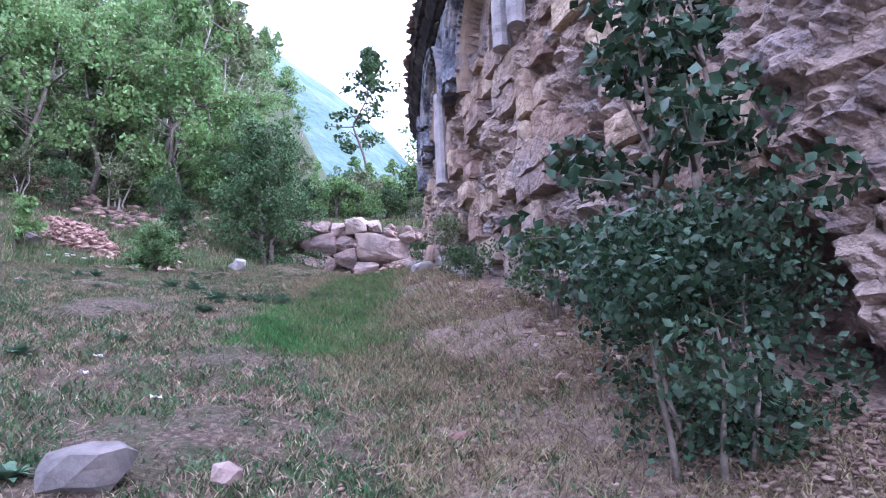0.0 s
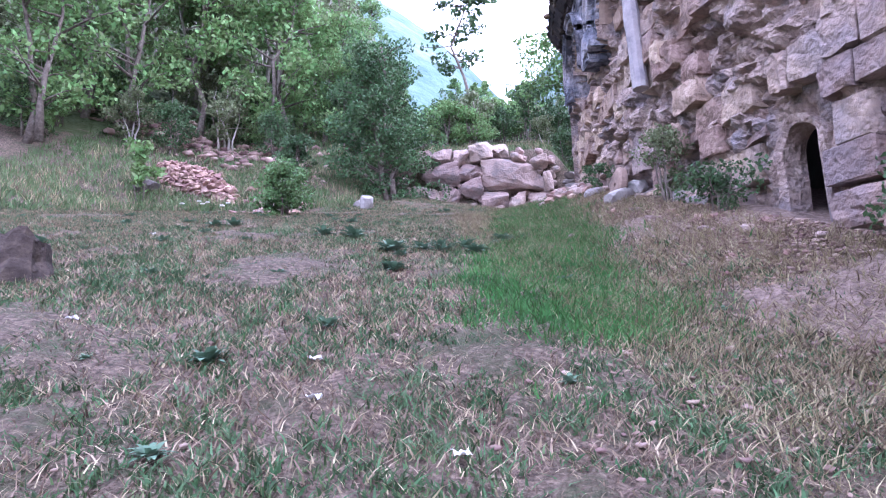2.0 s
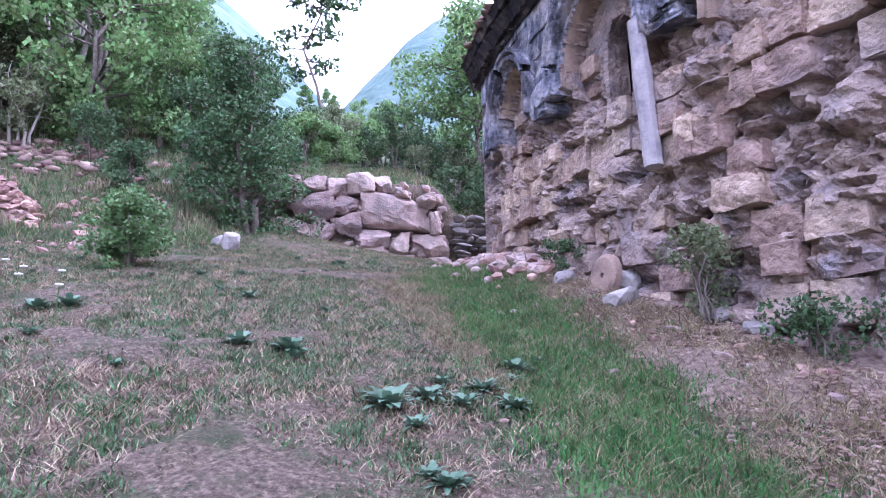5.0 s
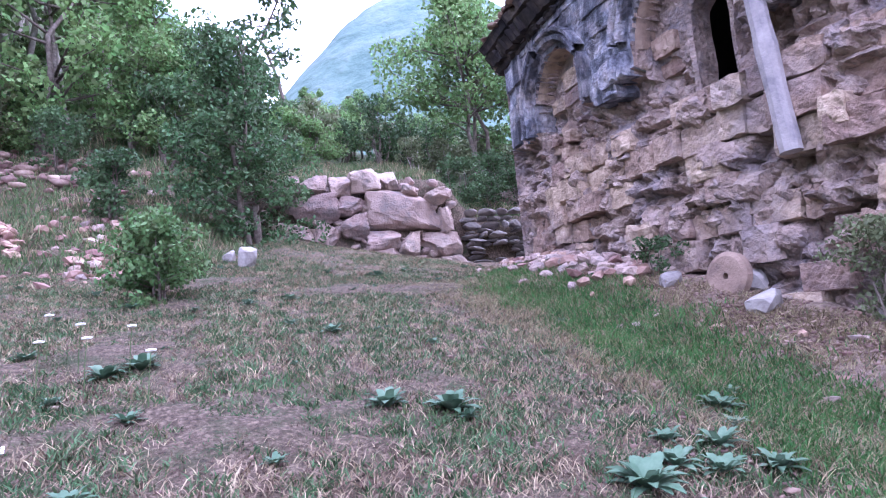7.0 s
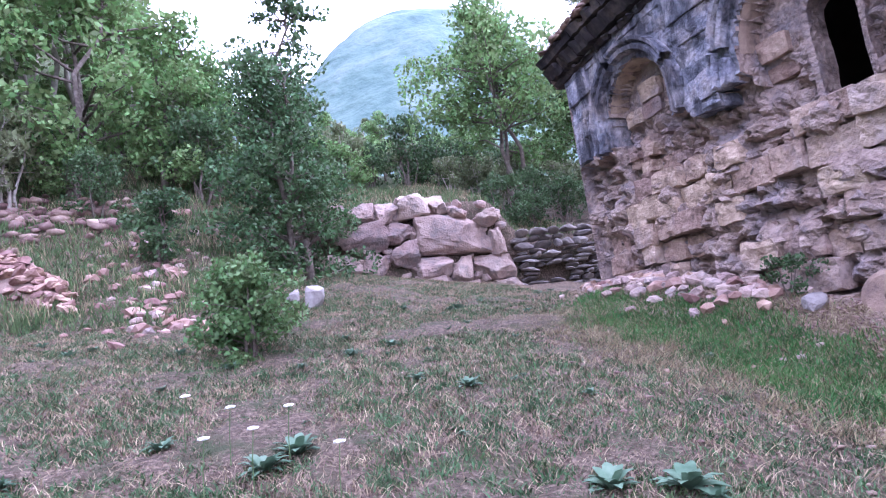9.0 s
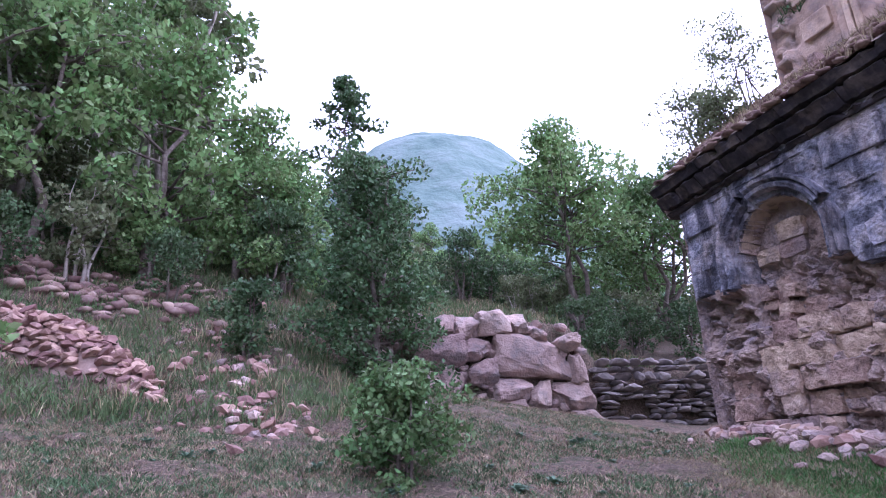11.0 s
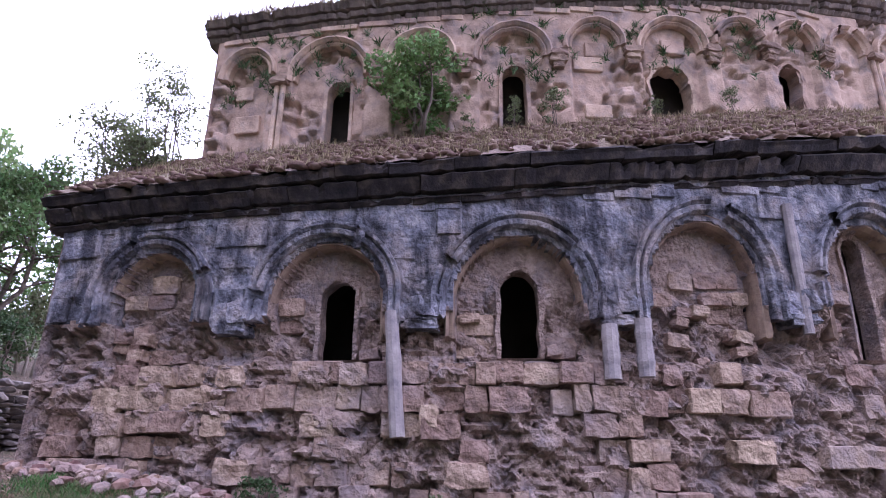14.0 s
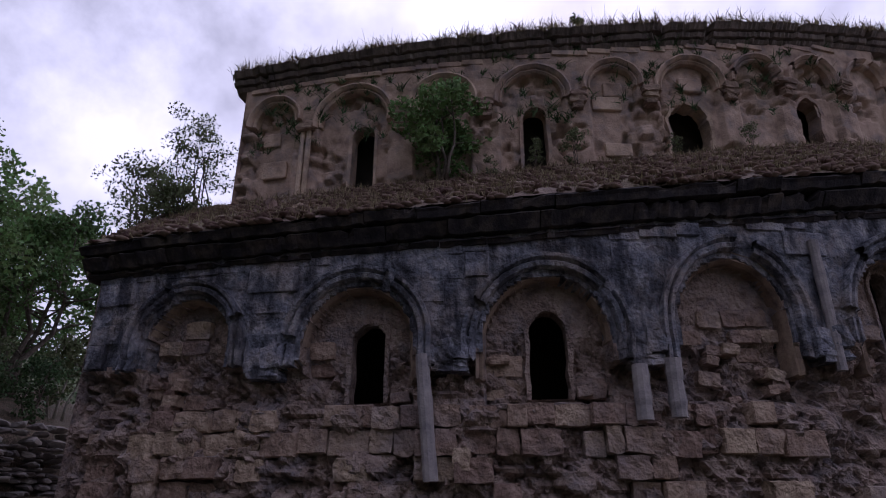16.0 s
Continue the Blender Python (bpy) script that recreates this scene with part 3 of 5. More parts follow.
p = [on_wall(T0 - 0.5, z, o) for z, o in ((8.6, 0.1), (8.6, -2.6), (11.3, -2.2), (9.13, 0.35))]
part("end_wall", mesh_of("end_wall", p, [(0, 1, 2, 3)], M_RUBBLE), church)

# the drum
D0, D1 = 180.95, 234.0
DDEG = math.degrees(1 / RDRUM)
DARCH = [(182.9, 0.68), (187.3, 0.93), (191.9, 0.76), (196.4, 0.84), (200.5, 0.68), (204.6, 0.84), (208.5, 0.68), (212.1, 0.74), (216.0, 0.72), (220.0, 0.8), (224.4, 0.72), (228.6, 0.8)]    # angle and outer radius of each blind arch
DTOP = 13.52
DWIN = {1: (187.8, 0.25, 12.5), 3: (196.5, 0.25, 12.52), 5: (204.45, 0.46, 12.36), 7: (211.6, 0.34, 12.4), 9: (219.8, 0.22, 12.42)}   # angle, half width, top


def drum_local(deg):
    k = min(range(len(DARCH)), key=lambda i: abs(DARCH[i][0] - deg))
    return k, (deg - DARCH[k][0]) / DDEG


def drum_hole(deg, z):
    k, x = drum_local(deg)
    if k in DWIN:
        a, w, top = DWIN[k]
        x = (deg - a) / DDEG
        if w > 0.3:
            x += 0.12 * noise.noise((deg * 1.5, z * 2.4, 1.0))
            w *= 1 + 0.3 * noise.noise((deg, z * 3, 7.0))
        return 10.95 < z < top - w and abs(x) < w or (z >= top - w and x * x + (z - top + w) ** 2 < w * w)
    return False


def broken(deg, z):
    """Where the drum's facing has fallen off: 0 to 1."""
    v = noise.noise((deg / DDEG * 0.75, z * 0.9, 17.0)) + 0.35 * noise.noise((deg / DDEG * 3.1, z * 3.1, 6.0))
    return min(1.0, max(0.0, (v - 0.02 - 0.22 * max(0, z - 12.4)) * 6))


dn, dz = int((D1 - D0) / (0.042 * DDEG)), int((13.94 - 10.9) / 0.042)
dv, df = [], []
for j in range(dz + 1):
    z = 10.9 + (13.94 - 10.9) * j / dz
    for i in range(dn + 1):
        a = D0 + (D1 - D0) * i / dn
        k, x = drum_local(a)
        rr = DARCH[k][1] - 0.17
        ins = (abs(x) < rr and z < DTOP - rr - 0.17) or x * x + (z - DTOP + rr + 0.17) ** 2 < rr * rr
        r2 = fbm((a / DDEG, z, 3.0), 2.2, 4)
        dv.append(on_wall(a, z, (-0.14 if ins else 0.0) + 0.03 * r2 - 0.14 * max(0, r2 - 0.25) - broken(a, z) * (0.10 + 0.14 * noise.cell((a / DDEG * 5 + 0.6 * noise.noise((a, z, 4)), z * 7, 2.0))), RDRUM))
for j in range(dz):
    for i in range(dn):
        a, z = D0 + (D1 - D0) * (i + 0.5) / dn, 10.9 + (13.94 - 10.9) * (j + 0.5) / dz
        if drum_hole(a, z):
            continue
        k = j * (dn + 1) + i
        df.append((k + 1, k, k + dn + 1, k + dn + 2))
drum = thing("drum", "upper round drum with blind arcade and narrow windows", "church drum")
part("wall", mesh_of("drum_wall", dv, df, M_DRUM, True), drum, "smooth tan ashlar drum wall")
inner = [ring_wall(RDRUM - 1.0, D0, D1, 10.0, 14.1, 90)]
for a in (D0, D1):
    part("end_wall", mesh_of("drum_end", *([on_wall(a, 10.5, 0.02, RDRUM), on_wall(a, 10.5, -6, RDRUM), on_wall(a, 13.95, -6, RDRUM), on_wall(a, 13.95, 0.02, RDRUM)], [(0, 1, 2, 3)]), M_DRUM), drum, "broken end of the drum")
# cover added over the drum to keep daylight out, coloured dark as well
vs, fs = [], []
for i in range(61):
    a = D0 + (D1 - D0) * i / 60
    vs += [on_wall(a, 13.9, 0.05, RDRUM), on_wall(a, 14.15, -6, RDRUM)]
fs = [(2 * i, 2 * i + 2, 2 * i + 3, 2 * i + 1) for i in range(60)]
part("vault", mesh_of("drum_dark_cover", vs, fs, M_INSHADE), drum, "added dark cover that keeps light out of the drum")
# the drum's inner shade is carried by this wall's colour
part("inner_wall", mesh_of("drum_inner", *merge(inner), M_INSHADE), drum, "inner drum wall with the inside's shade in its colour")
for k, (a, w, top) in DWIN.items():
    outline = [(w * math.cos(radians(t)), top - w + w * math.sin(radians(t))) for t in range(0, 181, 12)] + [(-w, z) for z in (12.0, 11.6, 11.2, 10.9)] + [(w, z) for z in (10.9, 11.2, 11.6, 12.0)]
    vs = []
    for x, z in outline:
        u, v = x / w, max(0.0, (z - top + w) / w)
        j = (0.12 if w > 0.3 else 0.025) * noise.noise((x * 5 + k, z * 4, 3.0))
        vs += [on_wall(a + (x + u * (j + 0.1)) * DDEG, z + v * (j + 0.1), -0.3, RDRUM), on_wall(a + (x + u * (j + 0.07)) * DDEG, z + v * (j + 0.07), -0.10, RDRUM), on_wall(a + (x + u * j) * DDEG, z + v * j, -0.12, RDRUM), on_wall(a + (x + u * j) * DDEG, z + v * j, -0.5, RDRUM)]
    n = len(outline)
    part("window_reveal", mesh_of("drum_reveal", vs, [(4 * i + q, 4 * ((i + 1) % n) + q, 4 * ((i + 1) % n) + q + 1, 4 * i + q + 1) for i in range(n) for q in range(3)], M_DRUM), drum, "worn window reveal")
DOUT = [(-0.2, -0.16), (-0.2, 0.0), (-0.16, 0.05), (-0.12, 0.02), (-0.1, 0.07), (-0.05, 0.13), (-0.01, 0.11), (0.0, -0.05)]
for k, (a, r) in enumerate(DARCH):
    gap = () if k < 6 else set(random.Random(k).sample(range(20), 3))
    part("archivolt", mesh_of("drum_archivolt", *sweep_arc(a, DTOP - r, [(r + q, o) for q, o in DOUT], RDRUM, -4, 184, 20, 0, gap), M_DRUM), drum, "moulded blind arch")
rd = random.Random(19)
for k in range(len(DARCH) - 1):
    a = (DARCH[k][0] + DARCH[k][1] * DDEG + DARCH[k + 1][0] - DARCH[k + 1][1] * DDEG) / 2
    zc = DTOP - max(DARCH[k][1], DARCH[k + 1][1])
    for dx in (-0.07, 0.07):
        b = a + dx * DDEG
        if k in (0, 8, 9):
            v, f = tube([on_wall(b, 10.9, 0.03, RDRUM), on_wall(b, 11.9, 0.03, RDRUM), on_wall(b, zc - 0.1, 0.03, RDRUM)], [0.06, 0.058, 0.056], 8)
            part("colonnette", mesh_of("colonnette", v, f, M_DRUM), drum, "slender paired colonnette")
    for q in range(1 if k in (0, 8, 9) else 3):
        cap = part("capital", block_mesh("capital", k * 3 + q + 50, M_MOULD, 0.12, 0.09), drum, "broken carved capital")
        cap.matrix_basis = wall_frame(a + rd.uniform(-0.04, 0.04), zc - 0.06 - q * 0.13, 0.06 - 0.03 * q, RDRUM) @ pose(0, 0, 0, 0, rd.uniform(-8, 8), 0) @ Matrix.Diagonal((0.36 - 0.05 * q + rd.uniform(-0.05, 0.05), 0.24, 0.15, 1))
for z0, z1, o0, o1, lab in ((13.80, 13.93, 0.02, 0.09, "drum cornice roll"), (13.93, 14.07, 0.13, 0.18, "drum cornice band"), (14.07, 14.25, 0.22, 0.32, "weathered drum cornice slab")):
    vs, fs = [], []
    n = 420
    for i in range(n + 1):
        a = D0 - 0.7 + (D1 - D0 + 0.7) * i / n
        c = 0.05 * noise.noise((a * 2.3, z0, 0)) + 0.05 * noise.noise((a * 8, z0, 3)) - 0.5 * max(0, noise.noise((a * 1.6, z1 * 4, 11)) - 0.25)
        vs += [on_wall(a, z0, -0.5, RDRUM), on_wall(a, z0 + 0.02, o0 + c, RDRUM), on_wall(a, z1 - 0.03, o1 + c, RDRUM), on_wall(a, z1 + c, o1 - 0.08 + c, RDRUM), on_wall(a, z1 + 0.02, -0.9, RDRUM)]
    for i in range(n):
        for q in range(4):
            fs.append((i * 5 + q, i * 5 + q + 1, i * 5 + q + 6, i * 5 + q + 5))
    fs += [tuple(range(5))[::-1], tuple(n * 5 + q for q in range(5))]
    part("cornice", mesh_of("drum_cornice", vs, fs, material("drum_cornice_stone", [(0.08, 0.07, 0.065), (0.17, 0.14, 0.125), (0.27, 0.22, 0.19)], 3, bump=0.7, fine=25) if z0 < 13.85 else bpy.data.materials["drum_cornice_stone"]), drum, lab)


# ---- facing stones left on the church ----
BLOCKS = [block_mesh("ashlar_block", 100 + i, M_ASHLAR, 0.05, (0.036, 0.055, 0.07)[i % 3]) for i in range(12)]
BLUEBLOCKS = [block_mesh("facing_stone", 200 + i, M_BLUE, 0.025, 0.012) for i in range(8)]
IMPOSTS = [block_mesh("impost", 250 + i, M_BLUE, 0.06, 0.09) for i in range(4)]
TANBLOCKS = [block_mesh("niche_stone", 300 + i, M_ASHLAR, 0.06, 0.05) for i in range(5)]


def place_block(name, mesh, parent, deg, z, w, h, depth, out, rad=RAD, tilt=0.0):
    ob = new(name, mesh)
    ob.parent = parent
    ob.matrix_basis = wall_frame(deg, z, out - depth / 2, rad) @ pose(0, 0, 0, 0, tilt, 0) @ Matrix.Diagonal((w, depth, h, 1))
    return ob


rb = random.Random(11)
z = 2.1
while z < 6.15:
    h = rb.uniform(0.28, 0.42)
    a = T0 + 0.5 + rb.uniform(0, 1.0)
    while a < 215:
        w = rb.uniform(0.24, 0.64)
        keep = noise.noise((a * 0.33, z * 0.55, 5.0)) + 0.35 * noise.noise((a * 1.3, z * 1.7, 9.0))
        mid = on_wall(a + w / 2 * DEG, z + h / 2)
        in_door = abs((a + w / 2 * DEG - DOOR[0]) / DEG) < DOOR[3] + w / 2 + 0.05 and z < DOOR[2] + 0.1
        e = ((a + w / 2 * DEG - 205.6) / DEG / 0.8) ** 2 + ((z + h / 2 - 1.9) / 1.15) ** 2
        if e > 1 and keep + rb.uniform(-0.2, 0.2) + (0.3 if 5.3 < z < 6.1 else 0.0) - (0.14 if a > 199 else 0.0) > 0.0 and not in_door and mid.z > hz(mid.x - 0.4, mid.y) - 0.2:
            place_block("ashlar_block", rb.choice(BLOCKS), church, a + w / 2 * DEG, z + h / 2 + rb.uniform(-0.03, 0.03), w * rb.uniform(0.95, 1.0), h * rb.uniform(0.93, 1.0), rb.uniform(0.4, 0.5), rb.choice((0.0, 0.03, 0.05, -0.03, -0.1)) + rb.uniform(-0.03, 0.03), tilt=rb.uniform(-1.2, 1.2))
        a += w * DEG
    z += h

# blue-grey spandrel facing
z = 7.0
while z < 8.66:
    h = min(rb.uniform(0.3, 0.42), 8.7 - z)
    a = T0 + 0.1
    while a < 214:
        w = rb.uniform(0.35, 0.8)
        k, x = arch_local(a + w / 2 * DEG)
        ro, sp = ARCHES.get(k, (1.0, 7.3))
        corners = [(x + sx * w * 0.5, z + h * sz) for sx in (-1, 1) for sz in (0, 1)]
        clear = all(math.hypot(cx_, max(0, cz_ - sp)) > ro - 0.05 for cx_, cz_ in corners)
        if clear and rb.random() < 0.86:
            place_block("facing_stone", rb.choice(BLUEBLOCKS), church, a + w / 2 * DEG, z + h / 2, w - 0.006, h - 0.006, 0.3, 0.02 + rb.uniform(-0.02, 0.035))
        a += w * DEG
    z += h

# stones still held inside the niches
for k in range(0, 6):
    a0 = A0 + k * ASTEP
    ro, sp = ARCHES.get(k, (1.0, 7.3))
    ri = ro - RING - 0.02
    z = SILL + 0.45 * (k % 2)
    while z < sp + ri * 0.8:
        h = rb.uniform(0.2, 0.36)
        x = -ri
        while x < ri:
            w = rb.uniform(0.28, 0.6)
            xm = x + w / 2
            ok = abs(xm) + w / 2 < math.sqrt(max(0.0, ri * ri - max(0, z + h - sp) ** 2)) + 0.04
            if k in WINDOWS:
                ww, top, dx = WINDOWS[k]
                if abs(xm - dx) < ww + w / 2 + 0.06 and z < top + 0.02:
                    ok = False
            if ok and rb.random() < (0.8 if z > 6.95 else 0.45):
                place_block("niche_stone", rb.choice(TANBLOCKS), church, a0 + xm * DEG, z + h / 2, w - 0.012, h - 0.012, 0.3, -0.29 + rb.uniform(-0.02, 0.05) - (0.1 if z < 6.9 else 0), tilt=rb.uniform(-1.2, 1.2))
            x += w
        z += h

# broken ends of spandrels, imposts and surviving shafts
for k in range(0, 6):
    a = A0 + (k + 0.5) * ASTEP
    for dx, zz, w, h, d, o in ((-0.12, 6.98, 0.34, 0.36, 0.4, 0.12), (0.14, 7.02, 0.3, 0.32, 0.4, 0.16), (0.02, 6.78, 0.5, 0.16, 0.42, 0.12)):
        place_block("impost", IMPOSTS[(k * 3) % 4], church, a + dx * DEG, zz, w, h, d, o, tilt=rb.uniform(-6, 6))


for k in range(0, 6):                    # loose rubble held on the sills of the niches
    for q in range(11):
        a = A0 + k * ASTEP + rb.uniform(-0.8, 0.8) * DEG
        if k in WINDOWS and abs((a - A0 - k * ASTEP) / DEG - WINDOWS[k][2]) < WINDOWS[k][0] + 0.2:
            continue
        w = rb.uniform(0.12, 0.34)
        place_block("sill_stone", rb.choice(BLOCKS), church, a, rb.uniform(6.3, 6.95), w, w * rb.uniform(0.45, 0.8), 0.36, -0.2 + rb.uniform(-0.08, 0.06), tilt=rb.uniform(-14, 14))


def shaft(name, deg, z0, z1, r, out, lean=0.0, label="pale broken column shaft"):
    n = 8
    pts = [on_wall(deg + lean * i / n * DEG, z0 + (z1 - z0) * i / n, out) for i in range(n + 1)]
    v, f = tube(pts, [r * (1 + 0.22 * noise.noise((i * 1.3, deg, 0))) for i in range(n + 1)], 10)
    part(name, mesh_of(name, v, f, M_SHAFT), church, label)


M_SHAFT = material("pale_shaft_stone", [(0.19, 0.18, 0.2), (0.32, 0.29, 0.29), (0.42, 0.38, 0.37)], 5, bump=0.5, fine=30)
shaft("column_shaft", 192.09, 5.25, 6.95, 0.105, 0.12, -0.15)
shaft("column_shaft", 198.6, 6.02, 6.72, 0.12, 0.1)
shaft("column_shaft", 199.65, 6.05, 6.78, 0.12, 0.12)
shaft("column_shaft", 205.3, 6.6, 8.3, 0.08, 0.08)
for dz_, w in ((0.0, 0.2), (0.16, 0.24)):
    place_block("drum_block", TANBLOCKS[1], church, 193.0, 5.38 + dz_, w, 0.3, 0.3, 0.1)

for da, w, h, tilt in ((0.0, 0.16, 0.5, 6), (0.9, 0.5, 0.14, 24)):
    place_block("roof_slab", TANBLOCKS[2], church, 185.4 + da, 9.75 if da == 0 else 9.7, w, h, 0.2, -0.35, tilt=tilt)
# mouldings of the drum wall: ashlar skin
DRUMBLOCKS = [block_mesh("drum_ashlar", 400 + i, M_DRUM, 0.05, 0.03) for i in range(6)]
z = 11.15
while z < 13.78:
    h = rb.uniform(0.3, 0.42)
    h = min(h, 13.82 - z)
    a = D0 + 0.3
    while a < 213:
        w = rb.uniform(0.42, 0.85)
        am = a + w / 2 * DDEG
        k, x = drum_local(am)
        rr = DARCH[k][1]
        spr = DTOP - rr
        clear = all(math.hypot(x + sx * w / 2, max(0, z + h * sz - spr)) > rr for sx in (-1, 1) for sz in (0, 1)) and z > spr - 0.3
        if broken(am, z + h / 2) > 0.5:
            pass
        elif clear and rb.random() < 0.9:
            place_block("drum_ashlar", rb.choice(DRUMBLOCKS), drum, am, z + h / 2, w - 0.012, h - 0.012, 0.3, 0.025 + rb.uniform(-0.018, 0.03), RDRUM)
        elif not clear:
            # slabs inside the blind arches
            ri = rr - 0.2
            ins = all(math.hypot(x + sx * w / 2, max(0, z + h * sz - spr)) < ri for sx in (-1, 1) for sz in (0, 1))
            win = k in DWIN and abs(am - DWIN[k][0]) / DDEG < DWIN[k][1] + 0.08 + w / 2 and z < DWIN[k][2] + 0.1
            if ins and not win and rb.random() < 0.75:
                place_block("drum_ashlar", rb.choice(DRUMBLOCKS), drum, am, z + h / 2, w - 0.012, h - 0.012, 0.3, -0.09 + rb.uniform(-0.03, 0.04), RDRUM)
        a += w * DDEG
    z += h

# ---- wall of great boulders ----
MEGA = [rock_mesh("boulder", 20 + i, M_MEGA, 4, 0.22, 1.0) for i in range(7)]
retaining = thing("boulder_wall", "dry-laid wall of great pink boulders holding a terrace", "retaining wall")
STONES = [
    (703, 360, 835, 428), (568, 365, 650, 412), (675, 313, 724, 355), (724, 322, 762, 352), (633, 330, 676, 364),
    (583, 330, 632, 364), (650, 362, 700, 398), (768, 345, 798, 362), (808, 352, 845, 378), (835, 378, 854, 426),
    (800, 430, 875, 470), (690, 428, 755, 462), (755, 430, 792, 478), (605, 412, 652, 458), (535, 415, 605, 450),
    (652, 400, 700, 440), (830, 468, 876, 500), (690, 458, 755, 485), (556, 330, 585, 370), (752, 472, 802, 492),
]
for i, (l, t, r, b) in enumerate(STONES):
    w, h = (r - l) * 0.01315, (b - t) * 0.0136
    x = -4.6 + ((l + r) / 2 - 570) * 0.01335
    z = 7.11 - ((t + b) / 2 - 365) * 0.0136 - ((l + r) / 2 - 570) * 0.0007
    ob = part("boulder", MEGA[i % 7], retaining)
    ob.matrix_basis = pose(x, 20.12 + 0.05 * math.sin(i * 2.1), z, 0, math.sin(i * 5.3) * 4, 0) @ Matrix.Diagonal((w * 1.33, 0.8, h * 1.38, 1))
rs = random.Random(31)
FILL = [rock_mesh("filling_stone", 60 + i, M_MEGA, 2, 0.2, 0.7) for i in range(4)]
for i in range(90):
    x = rs.uniform(-5.3, -0.6)
    z = rs.uniform(5.5, 7.45 - 0.08 * abs(x + 2.4) ** 1.5)
    s = rs.uniform(0.16, 0.34)
    ob = part("filling_stone", rs.choice(FILL), retaining)
    ob.matrix_basis = pose(x, 20.26, z, rs.uniform(-20, 20), rs.uniform(-30, 30), rs.uniform(-20, 20)) @ Matrix.Diagonal((s * 1.4, 0.5, s, 1))
GREY = [rock_mesh("flat_stone", 70 + i, M_GREYROCK, 2, 0.2, 0.85) for i in range(5)]
low = thing("low_wall", "low dark wall of thin flat stones with a hole", "dry-stone wall")
z = 4.55
while z < 6.45:
    h = rs.uniform(0.08, 0.22)
    x = -0.55 + rs.uniform(0, 0.2)
    while x < 3.0:
        w = rs.uniform(0.14, 0.55)
        if rs.random() < 0.88 and not (0.05 < x + w / 2 < 0.65 and 5.25 < z < 5.62):
            ob = part("flat_stone", rs.choice(GREY), low)
            ob.matrix_basis = pose(x + w / 2, 20.15 + rs.uniform(-0.14, 0.1), z + h / 2, rs.uniform(-8, 8), rs.uniform(-9, 9), rs.uniform(-12, 12)) @ Matrix.Diagonal((w * 1.12, 0.55, h * 1.25, 1))
        x += w
    z += h

# ---- heaps and loose stones ----
CHIP = [rock_mesh("broken_stone", 80 + i, M_BRICK, 1, 0.25, 0.8) for i in range(6)]
heap = thing("stone_heap", "heap of broken reddish building stones on the bank", "stone pile", at=pose(0, 0, 0))
rs = random.Random(8)
for i in range(330):
    u, v = rs.uniform(-1.25, 1.25), rs.uniform(-1.05, 0.7)
    x, y = -10.7 + u * 1.2 - v * 0.3, 17.7 - u * 0.5 + v * 0.6
    if abs(u) > 1.3 or abs(v) > 1.1:
        continue
    top = max(0.0, 0.62 * (1 - (u / 1.35) ** 2 - (v / 1.15) ** 2))
    z = hz(x, y) + top * rs.uniform(0.75, 1.02) + 0.03
    s = rs.uniform(0.14, 0.27)
    ob = part("broken_stone", rs.choice(CHIP), heap)
    ob.matrix_basis = pose(x, y, z, rs.uniform(-35, 35), rs.uniform(-35, 35), rs.uniform(0, 360)) @ Matrix.Diagonal((s * 1.3, s, s * 0.62, 1))
core = []
for i in range(25):
    for j in range(17):
        u, v = -1.3 + 2.6 * i / 24, -1.1 + 2.2 * j / 16
        x, y = -10.7 + u * 1.2 - v * 0.3, 17.7 - u * 0.5 + v * 0.6
        core.append((x, y, hz(x, y) - 0.05 + max(-0.1, 0.6 * (1 - (u / 1.35) ** 2 - (v / 1.15) ** 2)) * 0.85))
part("heap_core", mesh_of("heap_core", core, [(i * 17 + j, i * 17 + j + 1, (i + 1) * 17 + j + 1, (i + 1) * 17 + j) for i in range(24) for j in range(16)], M_BRICKISL), heap, "packed small rubble")

LOOSE = {"red": CHIP, "pale": [rock_mesh("pale_stone", 90 + i, M_WHITEROCK, 2, 0.1, 0.95) for i in range(4)], "grey": [rock_mesh("grey_stone", 95 + i, M_GREYROCK, 2, 0.22, 0.6) for i in range(4)], "pink": [rock_mesh("pink_stone", 98 + i, M_MEGA, 1, 0.2, 0.9) for i in range(4)]}


def loose(kind, x, y, w, d, h, label, group="", spin=0.0, tilt=(0, 0), sink=0.3):
    ob = new({"red": "broken_stone", "pale": "pale_stone", "grey": "grey_stone", "pink": "fallen_stone"}[kind], LOOSE[kind][int(abs(x * 7 + y * 13)) % 4])
    ob.matrix_basis = pose(x, y, hz(x, y) + h * (0.5 - sink), tilt[0], tilt[1], spin) @ Matrix.Diagonal((w, d, h, 1))
    return tagged(ob, label, "stone", group)


rs = random.Random(77)
for i in range(210):                     # trail of rubble down the bank
    t = rs.random()
    x, y = -7.35 - 1.4 * t + rs.gauss(0, 0.45), 15.2 + 4.6 * t + rs.gauss(0, 0.45)
    s = 0.07 + 0.24 * rs.random() ** 1.6
    loose("pink" if i % 4 == 0 else "red", x, y, s * 1.3, s, s * 0.8, "fallen reddish stone lying on the bank", "rubble on the bank", rs.uniform(0, 360), (rs.uniform(-20, 20), rs.uniform(-20, 20)))
